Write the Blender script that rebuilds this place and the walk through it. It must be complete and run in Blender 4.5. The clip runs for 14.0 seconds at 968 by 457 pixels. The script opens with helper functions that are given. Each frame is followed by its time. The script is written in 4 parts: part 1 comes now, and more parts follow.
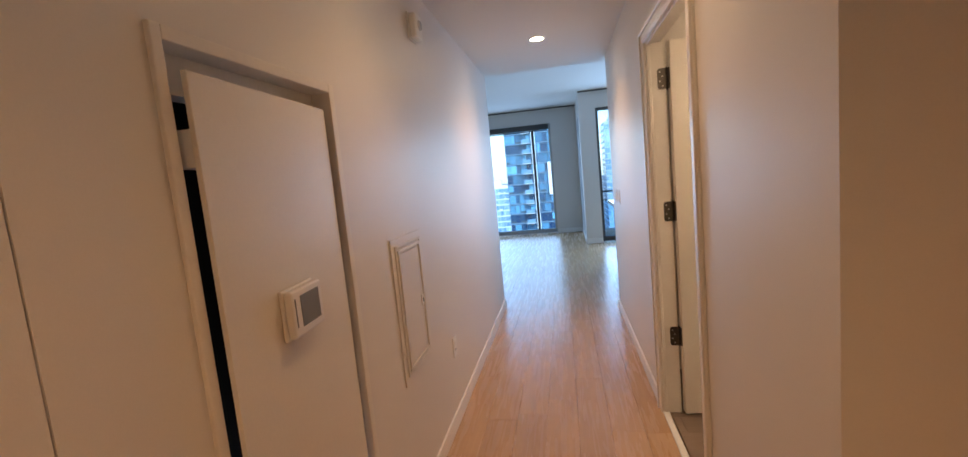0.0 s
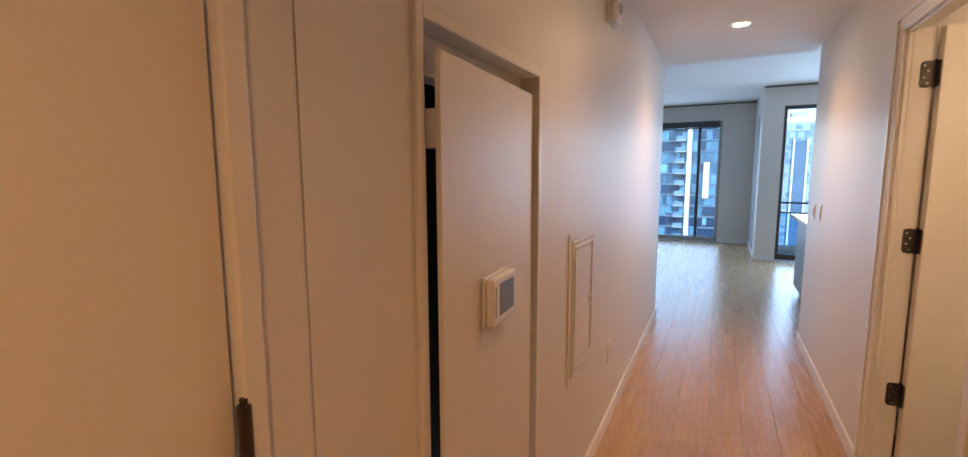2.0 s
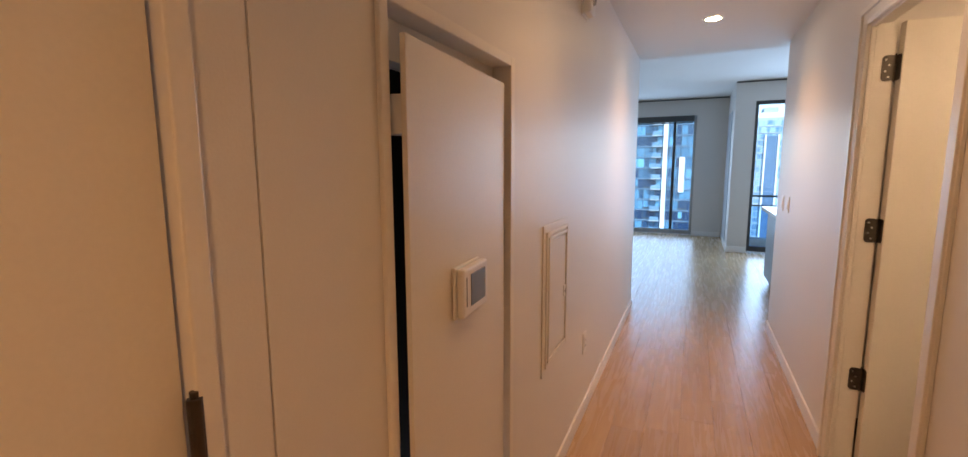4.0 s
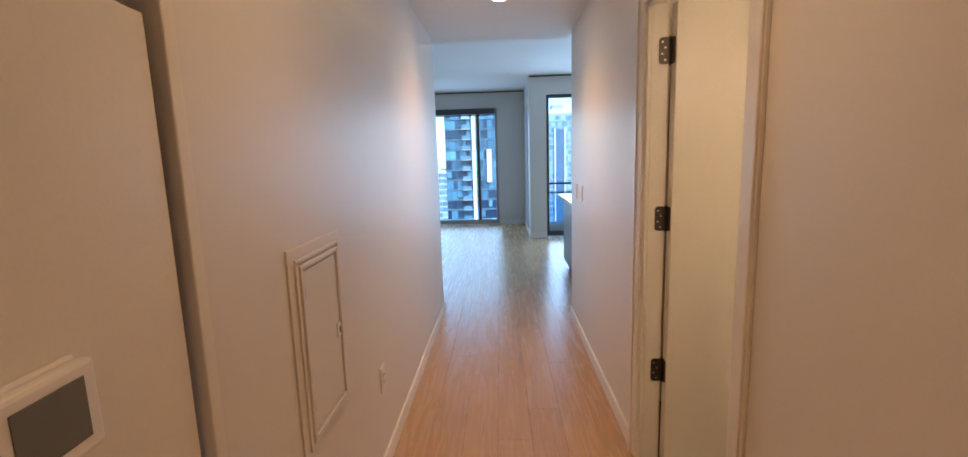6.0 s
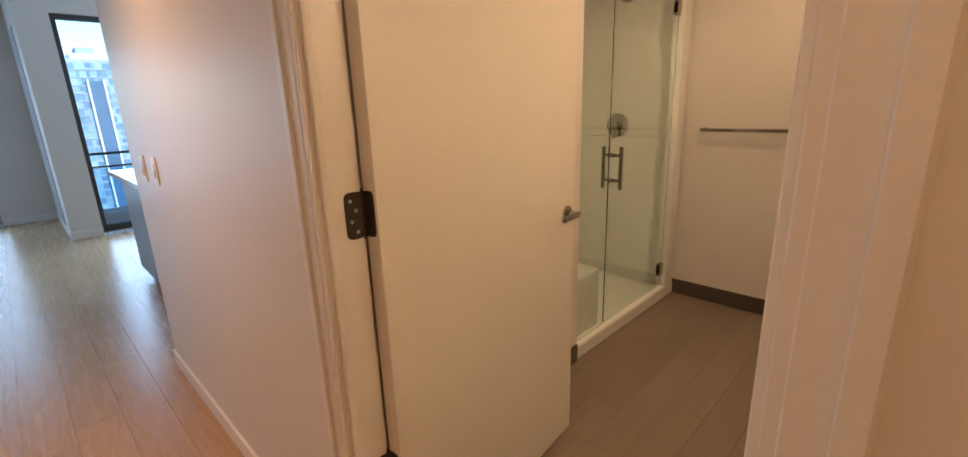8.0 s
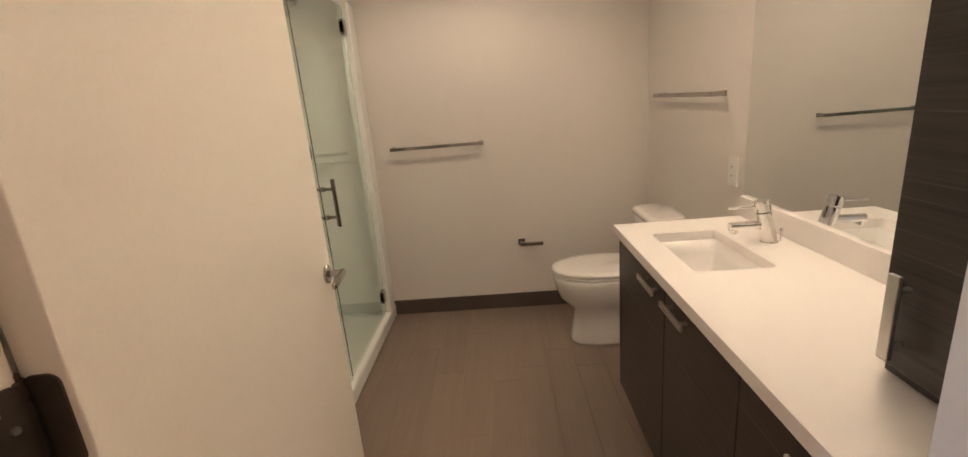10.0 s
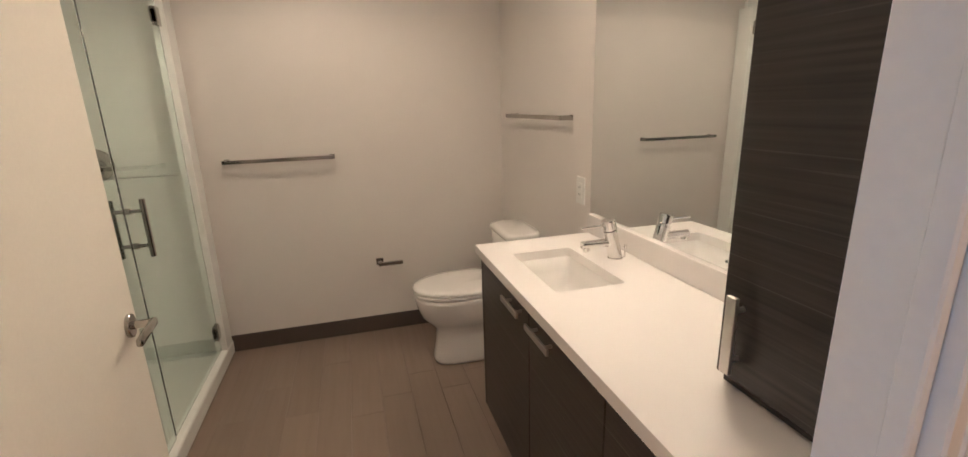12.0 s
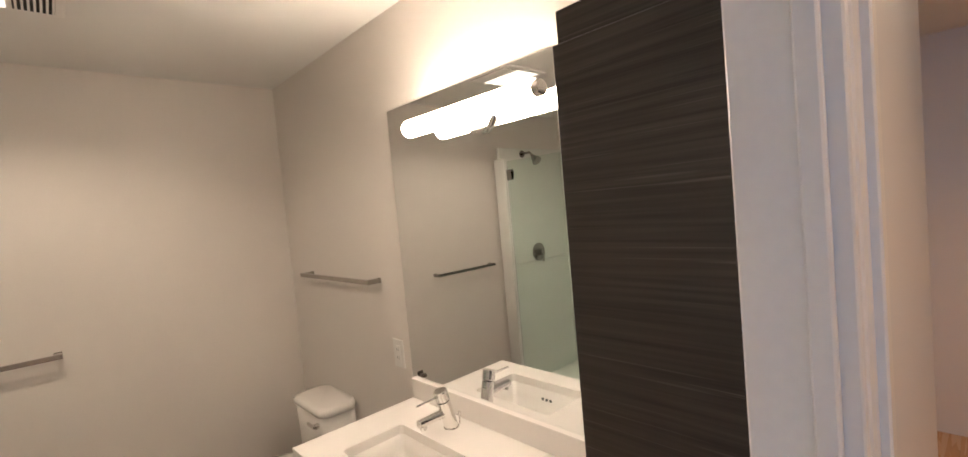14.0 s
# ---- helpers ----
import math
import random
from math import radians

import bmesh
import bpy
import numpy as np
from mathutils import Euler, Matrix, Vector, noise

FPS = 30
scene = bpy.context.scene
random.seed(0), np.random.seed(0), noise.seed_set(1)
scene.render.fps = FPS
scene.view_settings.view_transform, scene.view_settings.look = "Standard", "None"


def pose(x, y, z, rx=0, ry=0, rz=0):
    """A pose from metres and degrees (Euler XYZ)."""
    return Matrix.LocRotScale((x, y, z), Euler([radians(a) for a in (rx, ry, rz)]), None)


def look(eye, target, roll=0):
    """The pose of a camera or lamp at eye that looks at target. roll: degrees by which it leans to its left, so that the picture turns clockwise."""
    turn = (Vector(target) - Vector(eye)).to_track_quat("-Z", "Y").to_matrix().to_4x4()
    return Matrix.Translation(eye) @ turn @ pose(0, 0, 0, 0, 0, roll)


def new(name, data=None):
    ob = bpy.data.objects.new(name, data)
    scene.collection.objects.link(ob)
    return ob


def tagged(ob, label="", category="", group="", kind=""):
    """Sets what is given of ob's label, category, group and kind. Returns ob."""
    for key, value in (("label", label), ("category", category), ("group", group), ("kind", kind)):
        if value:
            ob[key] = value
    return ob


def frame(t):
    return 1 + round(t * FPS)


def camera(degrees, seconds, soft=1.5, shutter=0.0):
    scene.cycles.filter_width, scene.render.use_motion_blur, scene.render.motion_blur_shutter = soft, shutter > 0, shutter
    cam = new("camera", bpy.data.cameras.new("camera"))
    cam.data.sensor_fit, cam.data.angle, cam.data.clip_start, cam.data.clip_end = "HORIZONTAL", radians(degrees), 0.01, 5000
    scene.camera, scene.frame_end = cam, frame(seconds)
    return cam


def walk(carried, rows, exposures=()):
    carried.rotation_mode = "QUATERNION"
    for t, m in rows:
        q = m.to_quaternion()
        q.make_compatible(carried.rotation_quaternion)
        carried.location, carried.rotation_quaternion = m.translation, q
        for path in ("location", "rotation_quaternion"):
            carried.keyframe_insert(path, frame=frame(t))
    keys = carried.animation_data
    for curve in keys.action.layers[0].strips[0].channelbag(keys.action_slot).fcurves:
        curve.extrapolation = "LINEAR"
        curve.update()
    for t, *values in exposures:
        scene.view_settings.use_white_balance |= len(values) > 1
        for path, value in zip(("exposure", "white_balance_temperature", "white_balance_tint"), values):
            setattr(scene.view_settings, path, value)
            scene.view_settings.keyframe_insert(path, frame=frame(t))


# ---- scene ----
cam = camera(92.3, 14.0)
PATH = [
    (0, (0.692, 0.135, 1.398), (0.344, 2.091, 1.172), -5.4),
    (0.5, (0.593, 0.149, 1.424), (0.043, 2.061, 1.215), -3.6),
    (1, (0.514, 0.161, 1.443), (-0.32, 1.967, 1.237), -1.6),
    (1.5, (0.49, 0.159, 1.423), (-0.402, 1.937, 1.21), -0.7),
    (2, (0.498, 0.162, 1.417), (-0.395, 1.935, 1.173), -0.2),
    (2.5, (0.51, 0.164, 1.417), (-0.375, 1.938, 1.155), 0.1),
    (5, (0.516, 0.24, 1.396), (-0.051, 2.139, 1.131), -1.6),
    (5.5, (0.599, 0.441, 1.411), (0.276, 2.396, 1.135), -2.3),
    (6, (0.555, 0.718, 1.4), (0.478, 2.693, 1.096), -1.7),
    (6.5, (0.556, 1.023, 1.42), (0.701, 2.99, 1.091), -2.5),
    (7, (0.567, 1.326, 1.379), (0.893, 3.259, 0.981), -1.3),
    (7.5, (0.606, 1.615, 1.369), (1.418, 3.391, 0.939), -1.2),
    (8, (0.722, 1.802, 1.35), (2.091, 3.162, 0.826), -1.9),
    (8.5, (0.858, 1.94, 1.344), (2.532, 2.879, 0.781), -3.1),
    (9, (0.895, 2.079, 1.357), (2.746, 2.572, 0.781), -3.6),
    (9.2, (0.876, 2.133, 1.373), (2.76, 2.493, 0.807), -3.8),
    (11.5, (0.878, 2.272, 1.394), (2.805, 2.095, 0.889), -3.5),
    (12, (0.975, 2.234, 1.405), (2.837, 1.718, 0.89), -1.7),
    (12.5, (1.038, 2.286, 1.465), (2.692, 1.255, 1.016), -2.8),
    (13, (1.062, 2.318, 1.558), (2.534, 0.983, 1.334), -4.0),
    (13.5, (1.065, 2.328, 1.633), (2.528, 0.968, 1.546), -4.9),
    (14, (1.075, 2.324, 1.619), (2.536, 0.961, 1.522), -5.2),
]
BLX, BLY = 3.005, 2.435
# the last downlight is unseen, added by spacing to light the entry end
LAMPS = [(0.575, 3.79), (0.60, 1.75), (0.60, -0.30)]
EXPO = [(0.0, 1.58, 6800, 17), (2.5, 1.66, 7700, 22), (5.0, 1.60, 7400, 19), (6.5, 1.48, 7100, 16), (7.5, 1.42, 7200, 16), (8.0, 1.54, 7900, 21), (8.5, 1.58, 8300, 22), (9.2, 1.68, 6800, 14), (11.5, 1.83, 5500, 12), (14.0, 1.82, 5550, 12)]
walk(cam, [(t, look(eye, aim, lean)) for t, eye, aim, lean in PATH], EXPO)

# ---- sky, sun and lamps ----
world = bpy.data.worlds.new("sky")
scene.world = world
world.use_nodes = True
wn = world.node_tree
bg = wn.nodes["Background"]
sky = wn.nodes.new("ShaderNodeTexSky")
sky.sky_type = "NISHITA"
sky.sun_disc = False
sky.sun_elevation, sky.sun_rotation = radians(40), radians(145)
sky.dust_density, sky.ozone_density = 0.6, 4.0
wn.links.new(sky.outputs["Color"], bg.inputs["Color"])
bg.inputs["Strength"].default_value = 0.15

sun = new("sun", bpy.data.lights.new("sun", "SUN"))
sun.data.energy, sun.data.angle, sun.data.color = 2.2, radians(14), (1.0, 0.98, 0.95)
sun.matrix_world = pose(0, 0, 60, 50, 0, 35)

WARM = (1.0, 0.54, 0.235)
for lx, ly in LAMPS:
    s = new("downlight_lamp", bpy.data.lights.new("downlight_lamp", "SPOT"))
    s.data.energy, s.data.color, s.data.shadow_soft_size = (6.5 if 1 < ly < 2 else 16.5 if ly > 2 else 20.5), WARM, 0.04
    s.data.spot_size, s.data.spot_blend = radians(128), 0.9
    s.matrix_world = pose(lx, ly, 2.362)
bl = new("fan_light_lamp", bpy.data.lights.new("fan_light_lamp", "SPOT"))
bl.data.energy, bl.data.color, bl.data.shadow_soft_size = 7.0, (1.0, 0.74, 0.48), 0.03
bl.data.spot_size, bl.data.spot_blend = radians(150), 0.5
bl.matrix_world = pose(BLX, BLY, 2.360)
# daylight through the two living-room windows
for wx, wy, ww, wh, wp in ((-0.6, 10.2, 2.3, 2.1, 15), (3.1, 8.56, 3.5, 2.1, 43)):
    a = new("window_light", bpy.data.lights.new("window_light", "AREA"))
    a.data.shape, a.data.size, a.data.size_y = "RECTANGLE", ww, wh
    a.data.energy, a.data.color = wp, (0.34, 0.62, 1.0)
    a.matrix_world = pose(wx, wy, 1.15, -90, 0, 0)

# ---- materials ----
def mat(name, col, rough=0.5, metal=0.0, bump=0.0, scale=60.0, var=0.06, spec=0.5, stretch=(1, 1, 1), coat=0.0, big=1.2):
    """Plain surface with grain at a small scale and stains at a large one."""
    m = bpy.data.materials.new(name)
    m.use_nodes = True
    n, l = m.node_tree.nodes, m.node_tree.links
    b = n["Principled BSDF"]
    b.inputs["Roughness"].default_value = rough
    b.inputs["Metallic"].default_value = metal
    b.inputs["Specular IOR Level"].default_value = spec
    b.inputs["Coat Weight"].default_value = coat
    geo = n.new("ShaderNodeNewGeometry")
    mp = n.new("ShaderNodeMapping")
    mp.inputs["Scale"].default_value = stretch
    l.new(geo.outputs["Position"], mp.inputs["Vector"])
    fine = n.new("ShaderNodeTexNoise")
    fine.inputs["Scale"].default_value, fine.inputs["Detail"].default_value = scale, 4
    l.new(mp.outputs[0], fine.inputs["Vector"])
    wide = n.new("ShaderNodeTexNoise")
    wide.inputs["Scale"].default_value, wide.inputs["Detail"].default_value = big, 3
    l.new(geo.outputs["Position"], wide.inputs["Vector"])
    add = n.new("ShaderNodeMath")
    l.new(fine.outputs["Fac"], add.inputs[0]), l.new(wide.outputs["Fac"], add.inputs[1])
    rng = n.new("ShaderNodeMapRange")
    rng.inputs["From Min"].default_value, rng.inputs["From Max"].default_value = 0.6, 1.4
    rng.inputs["To Min"].default_value, rng.inputs["To Max"].default_value = 1 - var, 1 + var
    l.new(add.outputs[0], rng.inputs["Value"])
    mul = n.new("ShaderNodeVectorMath")
    mul.operation = "SCALE"
    mul.inputs[0].default_value = col
    l.new(rng.outputs[0], mul.inputs["Scale"])
    l.new(mul.outputs[0], b.inputs["Base Color"])
    if bump:
        bp = n.new("ShaderNodeBump")
        bp.inputs["Strength"].default_value, bp.inputs["Distance"].default_value = bump, 0.002
        l.new(fine.outputs["Fac"], bp.inputs["Height"])
        l.new(bp.outputs[0], b.inputs["Normal"])
    return m


def plank_mat(name, ca, cb, rough, along, grain=1.0):
    """Wood-look planks: a tone for each piece, long grain along one axis."""
    m = bpy.data.materials.new(name)
    m.use_nodes = True
    n, l = m.node_tree.nodes, m.node_tree.links
    b = n["Principled BSDF"]
    geo, info = n.new("ShaderNodeNewGeometry"), n.new("ShaderNodeObjectInfo")
    s = n.new("ShaderNodeMath")
    l.new(geo.outputs["Random Per Island"], s.inputs[0]), l.new(info.outputs["Random"], s.inputs[1])
    fr = n.new("ShaderNodeMath")
    fr.operation = "FRACT"
    l.new(s.outputs[0], fr.inputs[0])
    off = n.new("ShaderNodeCombineXYZ")
    l.new(fr.outputs[0], off.inputs["Z"])
    sc = n.new("ShaderNodeVectorMath")
    sc.operation = "MULTIPLY_ADD"
    sc.inputs[1].default_value = (40, 2.2, 1) if along == "y" else (2.2, 40, 1)
    l.new(geo.outputs["Position"], sc.inputs[0])
    up = n.new("ShaderNodeVectorMath")
    up.operation = "SCALE"
    up.inputs["Scale"].default_value = 37
    l.new(off.outputs[0], up.inputs[0])
    l.new(up.outputs[0], sc.inputs[2])
    g = n.new("ShaderNodeTexNoise")
    g.inputs["Scale"].default_value, g.inputs["Detail"].default_value, g.inputs["Distortion"].default_value = 1.0, 6, 0.6
    l.new(sc.outputs[0], g.inputs["Vector"])
    mixf = n.new("ShaderNodeMath")
    mixf.operation = "MULTIPLY_ADD"
    mixf.inputs[1].default_value = 0.45
    l.new(fr.outputs[0], mixf.inputs[0])
    gm = n.new("ShaderNodeMapRange")
    gm.inputs["From Min"].default_value, gm.inputs["From Max"].default_value = 0.3, 0.7
    gm.inputs["To Min"].default_value, gm.inputs["To Max"].default_value = 0.0, 0.55 * grain
    l.new(g.outputs["Fac"], gm.inputs["Value"])
    l.new(gm.outputs[0], mixf.inputs[2])
    mx = n.new("ShaderNodeMix")
    mx.data_type = "RGBA"
    mx.inputs["A"].default_value, mx.inputs["B"].default_value = (*ca, 1), (*cb, 1)
    l.new(mixf.outputs[0], mx.inputs["Factor"])
    l.new(mx.outputs["Result"], b.inputs["Base Color"])
    rr = n.new("ShaderNodeMapRange")
    rr.inputs["To Min"].default_value, rr.inputs["To Max"].default_value = rough - 0.06, rough + 0.08
    l.new(g.outputs["Fac"], rr.inputs["Value"])
    l.new(rr.outputs[0], b.inputs["Roughness"])
    bp = n.new("ShaderNodeBump")
    bp.inputs["Strength"].default_value, bp.inputs["Distance"].default_value = 0.15, 0.001
    l.new(g.outputs["Fac"], bp.inputs["Height"])
    l.new(bp.outputs[0], b.inputs["Normal"])
    return m


def glass_mat(name, col, rough=0.0):
    m = bpy.data.materials.new(name)
    m.use_nodes = True
    b = m.node_tree.nodes["Principled BSDF"]
    b.inputs["Base Color"].default_value = (*col, 1)
    b.inputs["Transmission Weight"].default_value = 1.0
    b.inputs["Roughness"].default_value = rough
    b.inputs["IOR"].default_value = 1.45
    return m


def glow_mat(name, col, power):
    m = bpy.data.materials.new(name)
    m.use_nodes = True
    b = m.node_tree.nodes["Principled BSDF"]
    b.inputs["Base Color"].default_value = (0.9, 0.9, 0.9, 1)
    b.inputs["Emission Color"].default_value = (*col, 1)
    b.inputs["Emission Strength"].default_value = power
    return m


def pane_mat(name, dark, light, rough=0.15):
    """Far window glass: each pane its own shade of blue."""
    m = bpy.data.materials.new(name)
    m.use_nodes = True
    n, l = m.node_tree.nodes, m.node_tree.links
    b = n["Principled BSDF"]
    geo = n.new("ShaderNodeNewGeometry")
    pw = n.new("ShaderNodeMath")
    pw.operation = "POWER"
    pw.inputs[1].default_value = 2.2
    l.new(geo.outputs["Random Per Island"], pw.inputs[0])
    mx = n.new("ShaderNodeMix")
    mx.data_type = "RGBA"
    mx.inputs["A"].default_value, mx.inputs["B"].default_value = (*dark, 1), (*light, 1)
    l.new(pw.outputs[0], mx.inputs["Factor"])
    l.new(mx.outputs["Result"], b.inputs["Base Color"])
    b.inputs["Roughness"].default_value = rough
    return m


PAINT = mat("wall_paint", (0.75, 0.725, 0.69), 0.42, bump=0.12, scale=220, var=0.025)
CEIL = mat("ceiling_paint", (0.80, 0.79, 0.77), 0.75, bump=0.1, scale=180, var=0.02)
TRIM = mat("trim_paint", (0.80, 0.77, 0.71), 0.32, bump=0.03, scale=90, var=0.03)
DOORP = mat("door_paint", (0.78, 0.74, 0.66), 0.38, bump=0.06, scale=140, var=0.03)
BATHP = mat("bath_paint", (0.76, 0.72, 0.68), 0.5, bump=0.12, scale=220, var=0.025)
OAK = plank_mat("oak_plank", (0.60, 0.40, 0.235), (0.45, 0.285, 0.160), 0.26, "y", 1.25)
VINYL = plank_mat("brown_vinyl", (0.275, 0.208, 0.162), (0.225, 0.168, 0.130), 0.42, "x", 0.8)
OAKGAP = mat("oak_joint", (0.40, 0.26, 0.15), 0.6)
VINYLGAP = mat("vinyl_joint", (0.21, 0.155, 0.12), 0.5)
BASEM = mat("baseboard_paint", (0.88, 0.87, 0.85), 0.3, var=0.02)
VBASE = mat("brown_base", (0.085, 0.066, 0.056), 0.5, var=0.06)
PLASTIC = mat("white_plastic", (0.82, 0.81, 0.78), 0.35, var=0.015)
SCREEN = mat("screen_grey", (0.16, 0.17, 0.17), 0.18, var=0.03)
BRONZE = mat("bronze_hinge", (0.10, 0.085, 0.07), 0.42, metal=0.85, var=0.2, scale=40)
# chrome with a darkened base colour that stands in for reflections of the hall
CHROMED = mat("chrome_dark_reflections", (0.42, 0.40, 0.37), 0.12, metal=1.0, var=0.03)
BRASSY = mat("chrome", (0.80, 0.79, 0.77), 0.09, metal=1.0, var=0.02)
NICKEL = mat("brushed_nickel", (0.62, 0.59, 0.56), 0.3, metal=1.0, var=0.06)
# near black, for black parts and for shade painted into openings
BLACK = mat("black_and_shade", (0.012, 0.012, 0.012), 0.8, var=0.1)
DARKMET = mat("dark_aluminium", (0.07, 0.072, 0.075), 0.45, metal=0.4, var=0.08)
GREYMET = mat("grey_aluminium", (0.42, 0.44, 0.45), 0.4, metal=0.2, var=0.06)
QUARTZ = mat("white_quartz", (0.83, 0.80, 0.77), 0.10, var=0.02, scale=300)
CERAMIC = mat("white_ceramic", (0.84, 0.82, 0.79), 0.07, var=0.01, coat=0.4)
ACRYL = mat("shower_acrylic", (0.80, 0.81, 0.78), 0.2, var=0.015)
WENGE = mat("dark_laminate", (0.037, 0.029, 0.025), 0.34, var=0.85, scale=2.6, stretch=(0.9, 0.9, 50), bump=0.12)
wt = WENGE.node_tree
wgeo, wmap, wnz, wrp, wmx = (wt.nodes.new(k) for k in ("ShaderNodeNewGeometry", "ShaderNodeMapping", "ShaderNodeTexNoise", "ShaderNodeMapRange", "ShaderNodeMix"))
wmap.inputs["Scale"].default_value = (2.0, 2.0, 190)
wnz.inputs["Scale"].default_value, wnz.inputs["Detail"].default_value = 1.0, 2
wrp.inputs["From Min"].default_value, wrp.inputs["From Max"].default_value = 0.62, 0.80
wmx.data_type = "RGBA"
wmx.inputs["B"].default_value = (0.105, 0.09, 0.08, 1)
wb = wt.nodes["Principled BSDF"]
base_from = wb.inputs["Base Color"].links[0].from_socket
wt.links.new(wgeo.outputs["Position"], wmap.inputs["Vector"])
wt.links.new(wmap.outputs[0], wnz.inputs["Vector"])
wt.links.new(wnz.outputs["Fac"], wrp.inputs["Value"])
wt.links.new(wrp.outputs[0], wmx.inputs["Factor"])
wt.links.new(base_from, wmx.inputs["A"])
wt.links.new(wmx.outputs["Result"], wb.inputs["Base Color"])
MIRROR = mat("mirror_silver", (0.86, 0.88, 0.876), 0.01, metal=1.0, var=0.002)
GLASS = glass_mat("window_glass", (0.54, 0.81, 1.0))
SHGLASS = glass_mat("shower_glass", (0.86, 0.95, 0.90))
TUBE = glow_mat("lamp_tube", (1.0, 0.74, 0.48), 16.5)
FANLENS = glow_mat("fan_lens", (1.0, 0.80, 0.56), 0.5)
DISC = glow_mat("downlight_disc", (1.0, 0.78, 0.50), 30.0)

# ---- mesh helpers ----
ORIGIN = {}


def thing(name, loc, label="", category="", group="", kind=""):
    ob = new(name)
    ob.empty_display_size = 0.05
    ob.location = loc
    ORIGIN[ob] = Vector(loc)
    return tagged(ob, label, category, group, kind)


def part(name, bm, material, parent=None, label="", smooth=False):
    """One mesh object out of a bmesh in world coordinates, under a thing or a part."""
    base = ORIGIN[parent] if parent else Vector((0, 0, 0))
    bmesh.ops.translate(bm, verts=bm.verts, vec=-base)
    bmesh.ops.recalc_face_normals(bm, faces=bm.faces)
    me = bpy.data.meshes.new(name)
    bm.to_mesh(me)
    bm.free()
    for p in me.polygons:
        p.use_smooth = smooth
    me.materials.append(material)
    ob = new(name, me)
    ORIGIN[ob] = base
    if parent:
        ob.parent = parent
    return tagged(ob, label)


def structure(name, bm, material, label, category, smooth=False):
    return tagged(part(name, bm, material, None, label, smooth), "", category, "", "structure")


def box(bm, x0, x1, y0, y1, z0, z1, bevel=0.0, seg=2):
    b = bmesh.new()
    bmesh.ops.create_cube(b, size=1)
    bmesh.ops.scale(b, verts=b.verts, vec=(abs(x1 - x0), abs(y1 - y0), abs(z1 - z0)))
    bmesh.ops.translate(b, verts=b.verts, vec=((x0 + x1) / 2, (y0 + y1) / 2, (z0 + z1) / 2))
    if bevel:
        bmesh.ops.bevel(b, geom=b.edges, offset=bevel, segments=seg, profile=0.5, affect="EDGES")
    return merge(bm, b)


def merge(bm, b):
    me = bpy.data.meshes.new("tmp")
    b.to_mesh(me)
    b.free()
    bm.from_mesh(me)
    bpy.data.meshes.remove(me)
    return bm


def Box(*a, **k):
    return box(bmesh.new(), *a, **k)


def rod(bm, p, q, r, seg=24, r2=None, bevel=0.0):
    """A cylinder or cone from p to q, its rims rounded if asked."""
    p, q = Vector(p), Vector(q)
    b = bmesh.new()
    bmesh.ops.create_cone(b, cap_ends=True, segments=seg, radius1=r, radius2=r if r2 is None else r2, depth=(q - p).length)
    if bevel:
        rims = [e for e in b.edges if len(e.link_faces) == 2 and any(len(f.verts) > 4 for f in e.link_faces)]
        bmesh.ops.bevel(b, geom=rims, offset=bevel, segments=2, profile=0.5, affect="EDGES")
    bmesh.ops.transform(b, matrix=Matrix.Translation((p + q) / 2) @ (q - p).to_track_quat("Z", "Y").to_matrix().to_4x4(), verts=b.verts)
    return merge(bm, b)


def Rod(*a, **k):
    return rod(bmesh.new(), *a, **k)


def loft(bm, rings, cap=True):
    """Skin closed rings of equal count."""
    rows = [[bm.verts.new(v) for v in r] for r in rings]
    for a, b in zip(rows, rows[1:]):
        for i in range(len(a)):
            j = (i + 1) % len(a)
            bm.faces.new((a[i], a[j], b[j], b[i]))
    if cap:
        bm.faces.new(rows[0][::-1]), bm.faces.new(rows[-1])
    return bm


def oval(cx, cy, z, rx, ryf, ryb, n=40, p=2.3):
    """An egg-like outline: front radius ryf towards +y, back radius ryb."""
    out = []
    for i in range(n):
        a = 2 * math.pi * i / n
        c, s = math.cos(a), math.sin(a)
        c = math.copysign(abs(c) ** (2 / p), c)
        s = math.copysign(abs(s) ** (2 / p), s)
        out.append((cx + rx * c, cy + (ryf if s > 0 else ryb) * s, z))
    return out


def rrect(x0, x1, y0, y1, z, r, n=5):
    out = []
    for cx, cy, a0 in ((x1 - r, y1 - r, 0), (x0 + r, y1 - r, 90), (x0 + r, y0 + r, 180), (x1 - r, y0 + r, 270)):
        for i in range(n):
            a = radians(a0 + 90 * i / (n - 1))
            out.append((cx + r * math.cos(a), cy + r * math.sin(a), z))
    return out


# ---- hall ----
HC, BC, LC = 2.375, 2.395, 2.690      # ceilings: hall, bathroom, living room
XR, XB = 1.150, 1.217                  # hall side and bathroom side of the wall between them
Y0, Y1 = 1.862, 2.716                 # bathroom door opening in that wall
DH = 2.0
CL0, CL1, CLH = 0.900, 1.508, 1.700   # mechanical closet opening

